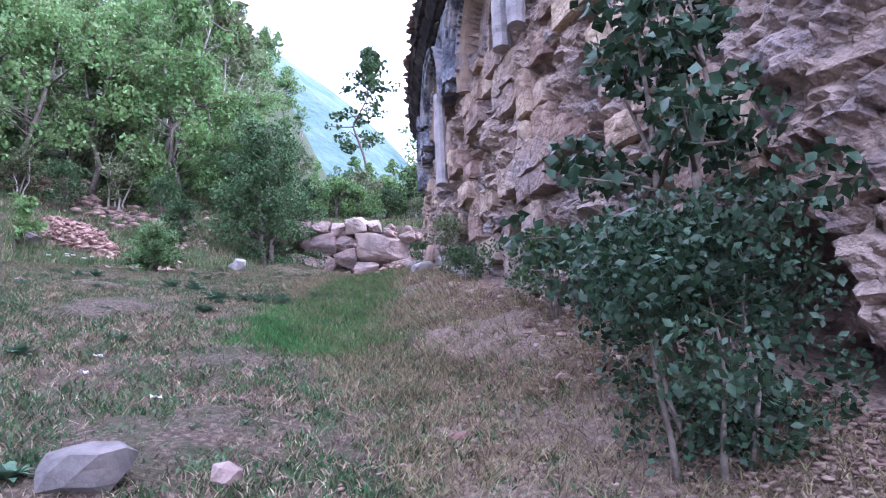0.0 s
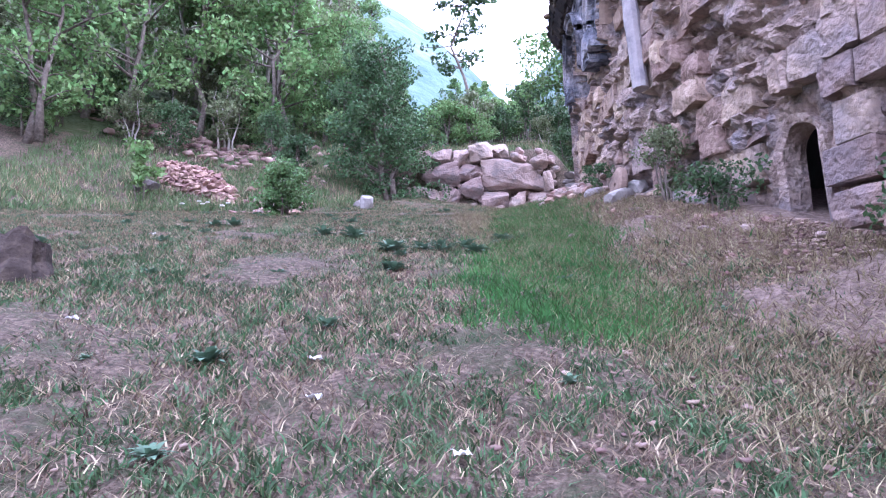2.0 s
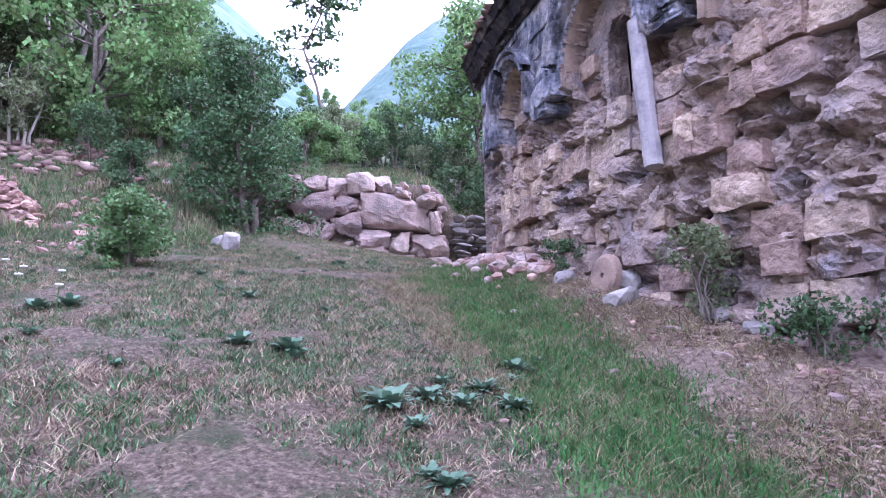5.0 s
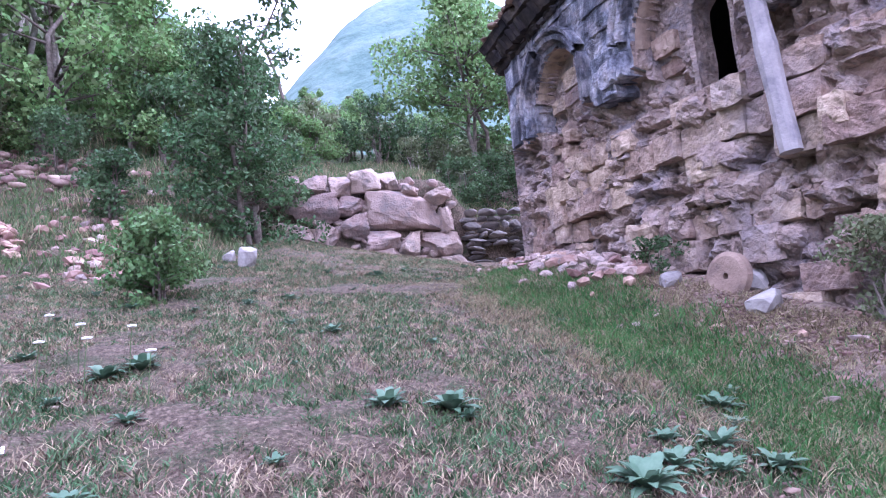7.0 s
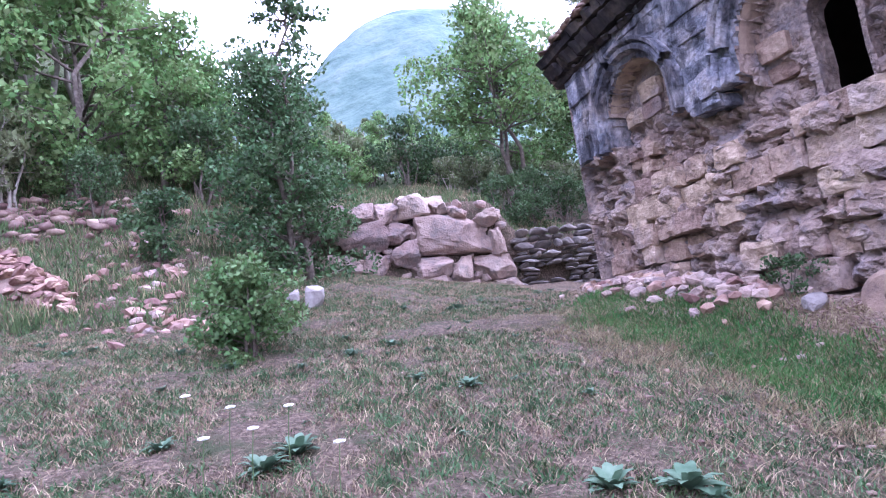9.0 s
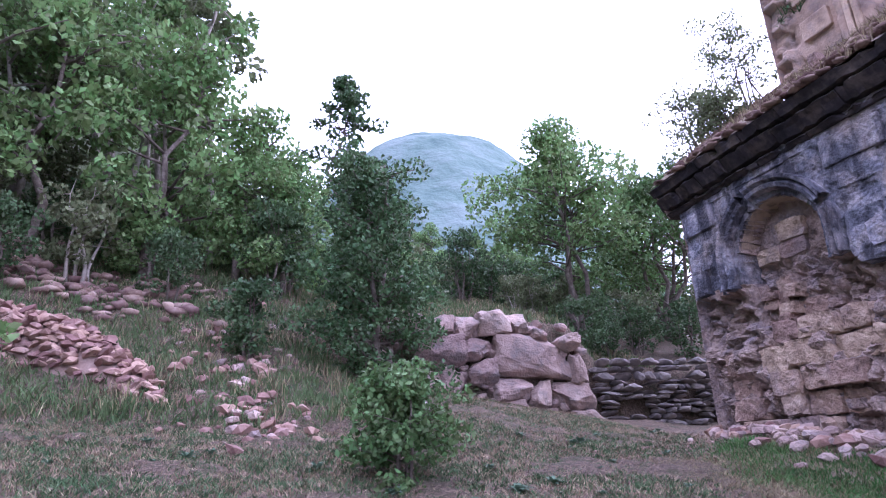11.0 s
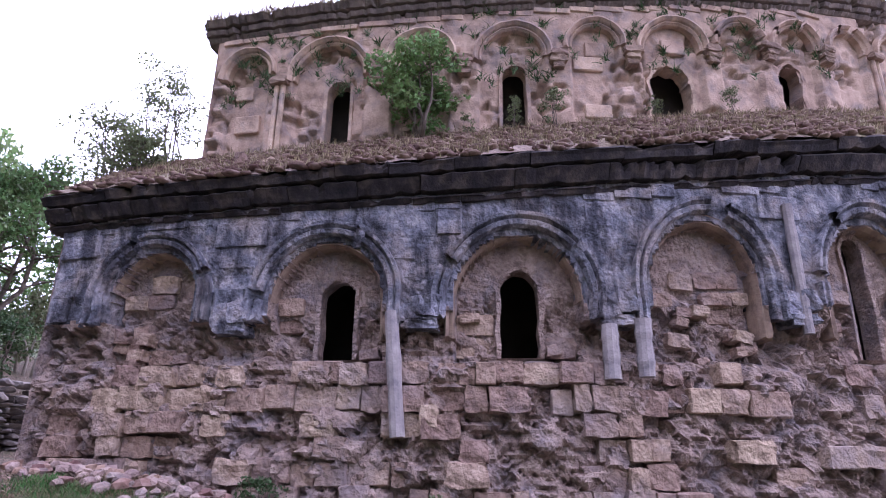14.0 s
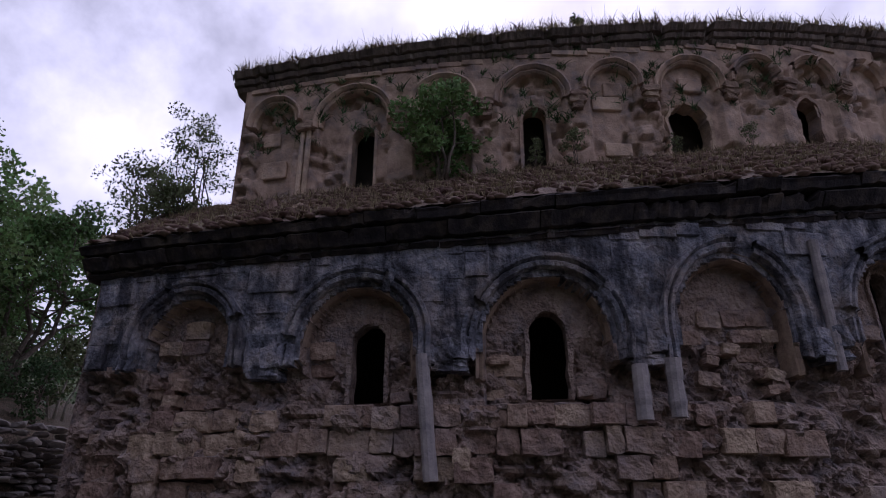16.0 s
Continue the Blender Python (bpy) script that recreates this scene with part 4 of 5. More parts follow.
for i in range(150):                     # fallen stones at the foot of the church
    a, o = rs.uniform(180.2, 188.5), abs(rs.gauss(0, 0.5)) + 0.12
    p = on_wall(a, 5, o)
    s = rs.uniform(0.08, 0.27)
    loose("red" if i % 3 == 0 else "pink", p.x, p.y, s * 1.4, s, s * 0.8, "fallen church stone at the wall's foot", "fallen church stones", rs.uniform(0, 360), (rs.uniform(-25, 25), rs.uniform(-25, 25)), 0.1)
for i in range(70):
    a, o = rs.uniform(188.5, 207), abs(rs.gauss(0, 0.8)) + 0.1
    p = on_wall(a, 5, o)
    s = rs.uniform(0.05, 0.15)
    loose("red" if i % 2 else "pink", p.x, p.y, s * 1.5, s, s * 0.7, "fallen church stone on gravel", "fallen church stones", rs.uniform(0, 360), (rs.uniform(-15, 15), rs.uniform(-15, 15)), 0.3)
for x, y, w, d, h, sp, lab in (
        (-0.35, 10.4, 0.55, 0.32, 0.26, 20, "pale angular limestone block in the grass edge"), (0.0, 10.95, 0.5, 0.36, 0.3, 60, "pale limestone lump by the church"),
        (-0.55, 11.6, 0.5, 0.3, 0.2, 10, "flat pale slab beside the millstone"), (0.25, 9.6, 0.55, 0.35, 0.18, 35, "flat pale stone on gravel"),
        (-5.45, 16.3, 0.42, 0.3, 0.5, 30, "upright pale stone beside the shrub"), (-5.75, 16.7, 0.3, 0.25, 0.3, 70, "pale stone beside the shrub"),
        (0.3, 9.1, 0.35, 0.3, 0.16, 80, "pale stone on gravel")):
    loose("pale", x, y, w, d, h, lab, "", sp, (8, -6), 0.2)
loose("grey", -1.66, 3.05, 0.48, 0.34, 0.3, "grey rounded boulder in the turf", "", 15, (0, 0), 0.2)
loose("pink", -1.08, 3.2, 0.2, 0.15, 0.16, "small pinkish stone in the turf", "", 50, (10, 10), 0.2)
loose("pale", -0.1, 2.55, 0.17, 0.14, 0.1, "small pale stone on bare soil", "", 50, (5, 10), 0.2)
loose("grey", -11.6, 16.9, 0.8, 0.5, 0.5, "grey boulder at the foot of the heap", "", 50, (5, 10), 0.2)

# millstone leaning against the wall
ms = thing("millstone", "round worn millstone leaning against the church wall", "millstone", at=wall_frame(190.3, 4.12, 0.24) @ pose(0, 0, 0, 10, 0, 0) @ Matrix.Diagonal((0.72, 0.8, 0.72, 1)))
vs, fs = [], []
prof = [(0.05, -0.07), (0.05, 0.07), (0.30, 0.08), (0.37, 0.05), (0.37, -0.05), (0.30, -0.08)]
for i in range(28):
    t = 2 * math.pi * i / 28
    for r, o in prof:
        rr = r * (1 + 0.03 * noise.noise((math.cos(t) * 2, math.sin(t) * 2, r)))
        vs.append((rr * math.cos(t), o, rr * math.sin(t)))
for i in range(28):
    for q in range(6):
        fs.append((i * 6 + q, i * 6 + (q + 1) % 6, ((i + 1) % 28) * 6 + (q + 1) % 6, ((i + 1) % 28) * 6 + q))
part("stone", mesh_of("millstone", vs, fs, M_MOULD), ms)

# gravel and chips on the bare strip
rng = np.random.default_rng(4)
ico = bmesh.new()
bmesh.ops.create_icosphere(ico, subdivisions=1, radius=0.5)
iv = np.array([v.co[:] for v in ico.verts])
ifc = np.array([[v.index for v in f.verts] for f in ico.faces])
ico.free()


def chips(name, xs, ys, sizes, mat, label, flat=0.6, lift=0.2):
    n = len(xs)
    z = height(xs, ys)
    ang = rng.uniform(0, 6.28, n)
    v = np.repeat(iv[None], n, 0) * (1 + rng.uniform(-0.42, 0.42, (n, len(iv), 1)))
    v = v * np.stack([sizes * rng.uniform(0.9, 1.6, n), sizes, sizes * flat], 1)[:, None]
    c, s = np.cos(ang)[:, None], np.sin(ang)[:, None]
    x = v[..., 0] * c - v[..., 1] * s + xs[:, None]
    y = v[..., 0] * s + v[..., 1] * c + ys[:, None]
    zz = v[..., 2] + (z + sizes * lift)[:, None]
    vv = np.stack([x, y, zz], -1).reshape(-1, 3)
    ff = (ifc[None] + (np.arange(n) * len(iv))[:, None, None]).reshape(-1, 3)
    tagged(new(name, array_mesh(name, vv, ff, mat)), label, "gravel", kind="stuff")


n = 36000
ca = rng.uniform(181, 214, n)
co = np.abs(rng.normal(0, 1.15, n)) + 0.05
xs, ys = CX + (RAD + co) * np.cos(np.radians(ca)), CY + (RAD + co) * np.sin(np.radians(ca))
chips("gravel", xs, ys, 0.012 + 0.055 * rng.random(n) ** 2.5, M_BRICKISL, "pinkish stone chips strewn below the wall", 0.42)
n = 1500
xs, ys = rng.uniform(-10, 0.5, n), rng.uniform(1.5, 18, n)
chips("pebbles", xs, ys, rng.uniform(0.012, 0.04, n), M_BRICKISL, "scattered small stones in dry turf")
n = 420
t = rng.uniform(0, 1, n)
xs, ys = -9.3 - 7.0 * t + rng.normal(0, 0.6, n), 20.6 + 0.6 * t + rng.normal(0, 0.55, n)
chips("rubble_band", xs, ys, rng.uniform(0.12, 0.4, n), M_BRICKISL, "band of dark rubble below the wood", 0.55)
n = 2600
ra = rng.uniform(178.6, 214, n)
ro_ = rng.uniform(-2.0, 0.40, n)
xs, ys = CX + (RAD + ro_) * np.cos(np.radians(ra)), CY + (RAD + ro_) * np.sin(np.radians(ra))
f_ = (0.38 - ro_) / 2.6
zr = roof_z(f_)
zr = zr + np.array([rise(CY + RAD * math.sin(radians(a)), z) for a, z in zip(ra, zr)])
sz = rng.uniform(0.05, 0.2, n)
vv = np.repeat(iv[None], n, 0) * (1 + rng.uniform(-0.3, 0.3, (n, len(iv), 1))) * np.stack([sz * 1.7, sz * 1.4, sz * 0.36], 1)[:, None] + np.stack([xs, ys, zr + 0.03], 1)[:, None]
ff = (ifc[None] + (np.arange(n) * len(iv))[:, None, None]).reshape(-1, 3)
tagged(new("roof_rubble", array_mesh("roof_rubble", vv.reshape(-1, 3), ff, M_BRICKISL)), "thin broken slabs on the ruined roof", "rubble", kind="stuff")

# ---- grass ----
def blades(name, xs, ys, zs_, heights, width, mat, label, lean=0.5):
    n = len(xs)
    ang = rng.uniform(0, 6.28, n)
    b = np.stack([xs, ys, zs_], 1)
    side = np.stack([np.cos(ang), np.sin(ang), np.zeros(n)], 1) * (width * rng.uniform(0.6, 1.4, n))[:, None]
    tip = np.stack([rng.normal(0, lean, n) * heights, rng.normal(0, lean, n) * heights, heights], 1)
    mid = tip * 0.55 * np.array([0.7, 0.7, 1.15])
    v = np.stack([b - side, b + side, b + mid + side * 0.6, b + tip, b + mid - side * 0.6], 1).reshape(-1, 3)
    k = np.arange(n)[:, None] * 5
    f = np.concatenate([k + [0, 1, 2], k + [0, 2, 4], k + [4, 2, 3]], 0)
    tagged(new(name, array_mesh(name, v, f, mat)), label, "grass", kind="stuff")


def scatter(n, x0, x1, y0, y1, tuft=9, spread=0.05):
    m = n // tuft
    cx_, cy_ = rng.uniform(x0, x1, m), rng.uniform(y0, y1, m)
    return np.repeat(cx_, tuft) + rng.normal(0, spread, m * tuft), np.repeat(cy_, tuft) + rng.normal(0, spread, m * tuft)


def field(x, y, s, o):
    return np.array([noise.noise((a * s, b * s, o)) for a, b in zip(x, y)])


def lush(x, y):
    """Nearness to the green strip beside the gravel."""
    r = np.hypot(x - CX, y - CY) - RAD
    c = np.interp(y, [5, 7, 9, 12, 16], [2.7, 2.35, 1.75, 1.3, 1.3])
    return np.exp(-((r - c) / 0.7) ** 2) * smooth(4.9, 6.2, y) * (1 - smooth(13, 16, y))


xs, ys = scatter(300000, -11.5, 1.5, 0.4, 19.8, 11, 0.045)
r = np.hypot(xs - CX, ys - CY) - RAD
fl = field(xs, ys, 0.9, 11)
ok = (r > 1.0 + 0.5 * fl) & (np.repeat(field(xs[::11], ys[::11], 4.0, 5), 11) * 0.9 + fl > 0.0 - 0.25 * smooth(8, 12, ys) - 0.3 * smooth(-4.5, -7.5, xs))
xs, ys = xs[ok], ys[ok]
blades("green_turf", xs, ys, height(xs, ys) - 0.005, rng.uniform(0.012, 0.042, len(xs)), 0.005, M_GRASS, "short patchy green turf")
xs, ys = scatter(430000, -11.5, 1.2, 0.2, 19.8, 7, 0.07)
r = np.hypot(xs - CX, ys - CY) - RAD
fl = field(xs, ys, 0.9, 11)
ok = (r > 0.5 + 0.7 * rng.random(len(xs))) & (fl + 0.3 * rng.normal(size=len(xs)) < 0.38) & (lush(xs, ys) < 0.6)
xs, ys = xs[ok], ys[ok]
blades("dry_turf", xs, ys, height(xs, ys) - 0.005, rng.uniform(0.02, 0.075, len(xs)), 0.0042, M_MAT, "dry straw-coloured stubble between the green", 1.3)
xs, ys = scatter(300000, -11.5, 1.0, 0.6, 19, 22, 0.04)
r = np.hypot(xs - CX, ys - CY) - RAD
ok = np.repeat((r[::22] > 0.9) & (field(xs[::22], ys[::22], 1.3, 21) > -0.45), 22)
xs, ys = xs[ok], ys[ok]
blades("grass_tufts", xs, ys, height(xs, ys) - 0.005, rng.uniform(0.02, 0.065, len(xs)), 0.007, M_TUFT, "darker green grass tufts in the dry turf", 0.75)
ga = rng.uniform(183, 214, 9000)
go = rng.uniform(0.25, 2.6, 9000)
ok = np.array([noise.noise((a * 0.9, o * 1.3, 41.0)) for a, o in zip(ga, go)]) > -0.7
ga, go = np.repeat(ga[ok], 9) + rng.normal(0, 0.1, 9 * ok.sum()), np.repeat(go[ok], 9) + rng.normal(0, 0.05, 9 * ok.sum())
xs, ys = CX + (RAD + go) * np.cos(np.radians(ga)), CY + (RAD + go) * np.sin(np.radians(ga))
blades("gravel_straw", xs, ys, height(xs, ys) - 0.005, rng.uniform(0.03, 0.12, len(xs)), 0.004, M_STRAW, "flattened dry straw over the gravel", 1.2)
xs, ys = scatter(200000, -3.6, 1.2, 4.6, 15, 8, 0.05)
ok = lush(xs, ys) + 0.5 * field(xs, ys, 1.8, 31) + 0.15 * rng.normal(size=len(xs)) > 0.52
xs, ys = xs[ok], ys[ok]
blades("lush_grass", xs, ys, height(xs, ys) - 0.005, rng.uniform(0.03, 0.11, len(xs)), 0.007, M_LUSH, "lush green grass strip along the gravel", 0.5)
xs, ys = scatter(22000, -14, 1.5, 9, 26, 14, 0.09)
d_ = bank(xs, ys)
ok = ((d_ > 0.05) & (d_ < 4)) | ((ys > 20.55) & (xs > -6))
xs, ys = xs[ok], ys[ok]
blades("bank_grass", xs, ys, height(xs, ys), rng.uniform(0.1, 0.3, len(xs)), 0.008, M_STRAW, "long pale grass on the bank and terrace", 0.45)
xs, ys = scatter(110000, -15, 1.5, 9, 26, 14, 0.09)
d_ = bank(xs, ys)
ok = ((d_ > 0.05) & (d_ < 4)) | ((ys > 20.55) & (xs > -6))
xs, ys = xs[ok], ys[ok]
blades("bank_herbs", xs, ys, height(xs, ys), rng.uniform(0.06, 0.2, len(xs)), 0.012, M_GRASS, "green herbs on the bank", 0.5)
# dry tufts on the ruined roof and the drum's top
m = 1300
ta = rng.uniform(178.8, 216, m)
to = rng.uniform(-2.2, 0.3, m)
ta, to = np.repeat(ta, 12) + rng.normal(0, 0.12, m * 12), np.repeat(to, 12) + rng.normal(0, 0.05, m * 12)
f_ = np.clip((0.38 - to) / 2.6, 0, 1)
tz = roof_z(f_)
tz = tz + np.array([rise(CY + RAD * math.sin(radians(a)), z) for a, z in zip(ta, tz)])
blades("roof_grass", CX + (RAD + to) * np.cos(np.radians(ta)), CY + (RAD + to) * np.sin(np.radians(ta)), tz, rng.uniform(0.05, 0.22, len(ta)), 0.008, M_STRAW, "dry grass tufts on the ruined roof", 0.5)
m = 950
ta = rng.uniform(180.3, 226, m)
to = rng.uniform(-0.3, 0.3, m)
ta, to = np.repeat(ta, 16) + rng.normal(0, 0.15, m * 16), np.repeat(to, 16) + rng.normal(0, 0.05, m * 16)
tz = np.full(len(ta), 14.2)
tz = tz + np.array([rise(CY + RDRUM * math.sin(radians(a)), z) for a, z in zip(ta, tz)])
blades("drum_top_grass", CX + (RDRUM + to) * np.cos(np.radians(ta)), CY + (RDRUM + to) * np.sin(np.radians(ta)), tz, rng.uniform(0.06, 0.32, len(ta)), 0.012, M_STRAW, "grey-brown tufts along the drum's top", 0.5)

m = 170
ta, tz = rng.uniform(181.5, 214, m), rng.uniform(12.0, 14.0, m)
ta, tz = np.repeat(ta, 26) + rng.normal(0, 0.1, m * 26), np.repeat(tz, 26) + rng.normal(0, 0.05, m * 26)
tz = tz + np.array([rise(CY + RDRUM * math.sin(radians(a)), z) for a, z in zip(ta, tz)])
blades("drum_wall_plants", CX + (RDRUM + 0.03) * np.cos(np.radians(ta)), CY + (RDRUM + 0.03) * np.sin(np.radians(ta)), tz, rng.uniform(0.03, 0.13, len(ta)), 0.012, M_TUFT, "small dark plants rooted in the drum's joints", 1.2)


# ---- broad-leaved weeds ----
def rosette_mesh(name, seed, mat, n=14, size=0.16):
    r_ = np.random.default_rng(seed)
    v, f = [np.zeros(3)], []
    for i in range(n):
        a = 2.4 * i + r_.uniform(-0.2, 0.2)
        ln, el = size * r_.uniform(0.7, 1.2), r_.uniform(0.25, 1.0)
        d = np.array([math.cos(a) * math.cos(el), math.sin(a) * math.cos(el), math.sin(el)])
        s = np.array([-math.sin(a), math.cos(a), 0])
        up = np.cross(d, s)
        o = len(v)
        for q, wd, dr in ((0, 0.1, 0), (0.35, 0.26, 0.02), (0.7, 0.22, -0.02), (1.0, 0.04, -0.12)):
            c = d * ln * q + np.array([0, 0, dr * ln * 2])
            v += [c - s * wd * ln * 0.6 + up * -0.08 * ln * wd, c + np.array([0, 0, -0.03 * ln]), c + s * wd * ln * 0.6 + up * -0.08 * ln * wd]
        f += [(0, o + 1, o), (0, o + 2, o + 1)]
        for q in range(3):
            b = o + q * 3
            f += [(b, b + 1, b + 4, b + 3), (b + 1, b + 2, b + 5, b + 4)]
    return mesh_of(name, v, f, mat, True)


ROS = [rosette_mesh("weed", 500 + i, M_WEED, 24 + 4 * i, 0.115 + 0.012 * i) for i in range(4)]
rs = random.Random(3)
spots = [(-2.52, 8.4, 1.5), (-2.3, 8.7, 1.3), (-2.75, 8.5, 1.2), (-2.15, 8.4, 1.1), (-2.6, 8.8, 1.2), (-4.21, 9.5, 1.5), (-3.79, 9.4, 1.5), (-3.05, 8.3, 1.6), (-2.9, 8.0, 1.3), (-5.9, 10.4, 1.5), (-6.1, 10.2, 1.2), (-1.9, 9.2, 1.2), (-2.9, 7.4, 1.0)]
spots += [(rs.uniform(-10, 0), rs.uniform(2.5, 17), rs.uniform(0.4, 1.0)) for _ in range(110)]
for i, (x, y, s) in enumerate(spots):
    if math.hypot(x - CX, y - CY) - RAD < 0.6:
        continue
    ob = new("weed", ROS[i % 4])
    ob.matrix_basis = pose(x, y, hz(x, y) + 0.01, 0, 0, rs.uniform(0, 360)) @ Matrix.Diagonal((s, s, s, 1))
    tagged(ob, "broad-leaved blue-green weed in the turf", "weed", "weeds in the turf")
for i, (x, y) in enumerate([(-6.15, 9.9), (-6.3, 10.3), (-5.95, 10.25), (-6.4, 9.8), (-5.7, 9.6), (-6.6, 10.6)]):
    fl_ = thing("white_flower", "small white umbel flower on a thin stalk", "flower", "white flowers", at=pose(x, y, hz(x, y)))
    v, f = tube([(0, 0, 0), (0.01, 0.01, 0.2), (0.03, 0, 0.36)], [0.004, 0.003, 0.003], 5)
    part("stalk", mesh_of("stalk", v, f, M_GRASS), fl_)
    bm = bmesh.new()
    bmesh.ops.create_icosphere(bm, subdivisions=1, radius=0.03)
    for v_ in bm.verts:
        v_.co = Vector((v_.co.x * 1.3 + 0.03, v_.co.y * 1.3, v_.co.z * 0.4 + 0.37))
    me = bpy.data.meshes.new("bloom")
    bm.to_mesh(me)
    bm.free()
    me.materials.append(M_PETAL)
    part("bloom", me, fl_, "white flower head")


# ---- bushes and trees ----
def crown_points(rng_, blobs, n, shell=0.55):
    """Points thick towards the outside of many overlapping clumps."""
    blobs = np.asarray(blobs, float)
    w = blobs[:, 3] ** 2
    k = rng_.choice(len(blobs), n, p=w / w.sum())
    d = rng_.normal(size=(n, 3))
    d /= np.linalg.norm(d, axis=1)[:, None]
    rr = blobs[k, 3] * (shell + (1 - shell) * rng_.random(n)) ** 0.8
    return blobs[k, :3] + d * rr[:, None] * np.array([1, 1, 0.75])


def plant(name, seed, hgt, spread, n_leaf, leaf, mat, bark, trunk_r, stems=1, base=0.25, clumps=26, clump_r=0.3, top_heavy=0.0, cone=0.0, label="", category="tree", droop=0.3, long=1.6):
    """A tree or bush with tapered stems, limbs and a crown of separate leaves."""
    rnd = random.Random(seed)
    r_ = np.random.default_rng(seed)
    wood, blobs = [], []
    for s in range(stems):
        a = rnd.uniform(0, 6.28)
        off = 0.0 if stems == 1 else spread * 0.25
        x, y = math.cos(a) * off * rnd.random(), math.sin(a) * off * rnd.random()
        pts, rad = [(x, y, -0.15)], [trunk_r * 1.25]
        for i in range(1, 7):
            x += rnd.gauss(0, 0.03 * hgt) + math.cos(a) * off * 0.12
            y += rnd.gauss(0, 0.03 * hgt) + math.sin(a) * off * 0.12
            pts.append((x, y, hgt * 0.92 * i / 6))
            rad.append(trunk_r * (1 - i / 6.6))
        wood.append(tube(pts, rad, 7))
        for c in range(max(3, clumps // stems)):
            f = base + (1 - base) * (rnd.random() ** (0.8 - 0.3 * top_heavy))
            i = min(5, int(f * 6))
            p = Vector(pts[i]).lerp(Vector(pts[i + 1]), f * 6 - i)
            prof = math.sin(math.pi * min(1, 0.18 + 0.82 * (f - base) / (1 - base))) if not cone else (1 - cone * (f - base) / (1 - base))
            ln = spread * (0.35 + 0.65 * rnd.random()) * max(0.18, prof)
            b = rnd.uniform(0, 6.28)
            q = p + Vector((math.cos(b) * ln, math.sin(b) * ln, ln * rnd.uniform(0.05, 0.55)))
            wood.append(tube([p, p.lerp(q, 0.5) + Vector((0, 0, 0.04 * hgt * rnd.uniform(-0.5, 1))), q], [trunk_r * 0.38, trunk_r * 0.24, trunk_r * 0.1], 5))
            blobs.append((*q, clump_r * spread * rnd.uniform(0.6, 1.25)))
            blobs.append((*p.lerp(q, 0.6), clump_r * spread * rnd.uniform(0.4, 0.8)))
    v, f = leaves(crown_points(r_, blobs, n_leaf), r_, leaf, long, droop)
    t = thing(name, label, category)
    part("trunk", mesh_of("trunk", *merge(wood), bark, True), t, "bark-covered trunk and limbs" if category == "tree" else "woody stems")
    part("crown", array_mesh("crown", v, f, mat), t, "leafy crown" if category == "tree" else "dense foliage")
    return t


def set_at(t, x, y, s=1.0, spin=0.0, sz=None, z=None):
    t.matrix_basis = pose(x, y, hz(x, y) if z is None else z, 0, 0, spin) @ Matrix.Diagonal((s, s, sz or s, 1))
    return t


# the large-leaved bush at the start
set_at(plant("hazel_bush", 1, 3.0, 0.95, 2100, 0.078, M_LEAFBUSH, M_BARK, 0.05, 3, 0.1, 34, 0.26, label="tall large-leaved glossy bush beside the church wall", category="bush", droop=0.2, long=1.3), 1.5, 4.1, 1.0, 20)
set_at(plant("fine_leaved_bush", 2, 1.45, 0.85, 8500, 0.034, M_LEAFBUSH, M_BARK, 0.02, 4, 0.05, 26, 0.4, label="low fine-leaved bush under the hazel", category="bush"), 1.3, 3.35, 1.0)
set_at(plant("wall_bush", 3, 0.85, 0.6, 3000, 0.03, M_LEAFDARK, M_BARK, 0.02, 4, 0.05, 26, 0.4, label="dark green bush at the wall's foot", category="bush"), 1.12, 5.85, 1.0)
set_at(plant("wall_shrub", 4, 1.0, 0.45, 1800, 0.03, M_LEAFPALE, M_BARK, 0.015, 4, 0.05, 22, 0.4, label="pale grey-green shrub against the wall", category="bush"), 0.1, 9.35, 1.0)
set_at(plant("wall_shrub", 5, 0.5, 0.36, 1400, 0.028, M_LEAFDARK, M_BARK, 0.012, 6, 0.0, 18, 0.4, label="small dark shrub at the wall's foot", category="bush"), 0.35, 8.4, 1.0)
set_at(plant("wall_shrub", 6, 0.45, 0.3, 900, 0.028, M_LEAFDARK, M_BARK, 0.012, 3, 0.05, 14, 0.4, label="small green shrub beside the millstone", category="bush"), -0.45, 12.0, 1.0)
# bush in the lawn
set_at(plant("hornbeam_bush", 7, 0.95, 0.5, 8000, 0.036, M_LEAFMID, M_BARK, 0.016, 6, 0.0, 60, 0.36, label="round hornbeam bush growing in the lawn", category="bush"), -6.32, 13.25, 1.12)
# dark tree at the end of the boulder wall
set_at(plant("dark_tree", 8, 4.9, 1.6, 24000, 0.058, M_LEAFDEEP, M_BARK, 0.08, 3, 0.0, 120, 0.24, cone=0.62, label="dense dark young tree beside the boulder wall", category="tree"), -5.4, 18.9, 1.0)
set_at(plant("light_tree", 9, 4.3, 1.4, 9500, 0.07, M_LEAF, M_BARK, 0.07, 2, 0.1, 46, 0.3, label="light green young tree behind the dark one", category="tree"), -7.2, 22.0, 1.0)
set_at(plant("dark_shrub", 10, 1.7, 0.75, 2600, 0.06, M_LEAFDARK, M_BARK, 0.04, 3, 0.05, 26, 0.35, label="dark shrub on the bank", category="bush"), -7.85, 18.15, 0.85)
set_at(plant("terrace_shrub", 11, 1.5, 0.7, 2200, 0.055, M_LEAFDARK, M_BARK, 0.03, 3, 0.05, 24, 0.36, label="dark shrub on the terrace edge", category="bush"), -0.1, 21.2, 1.0)
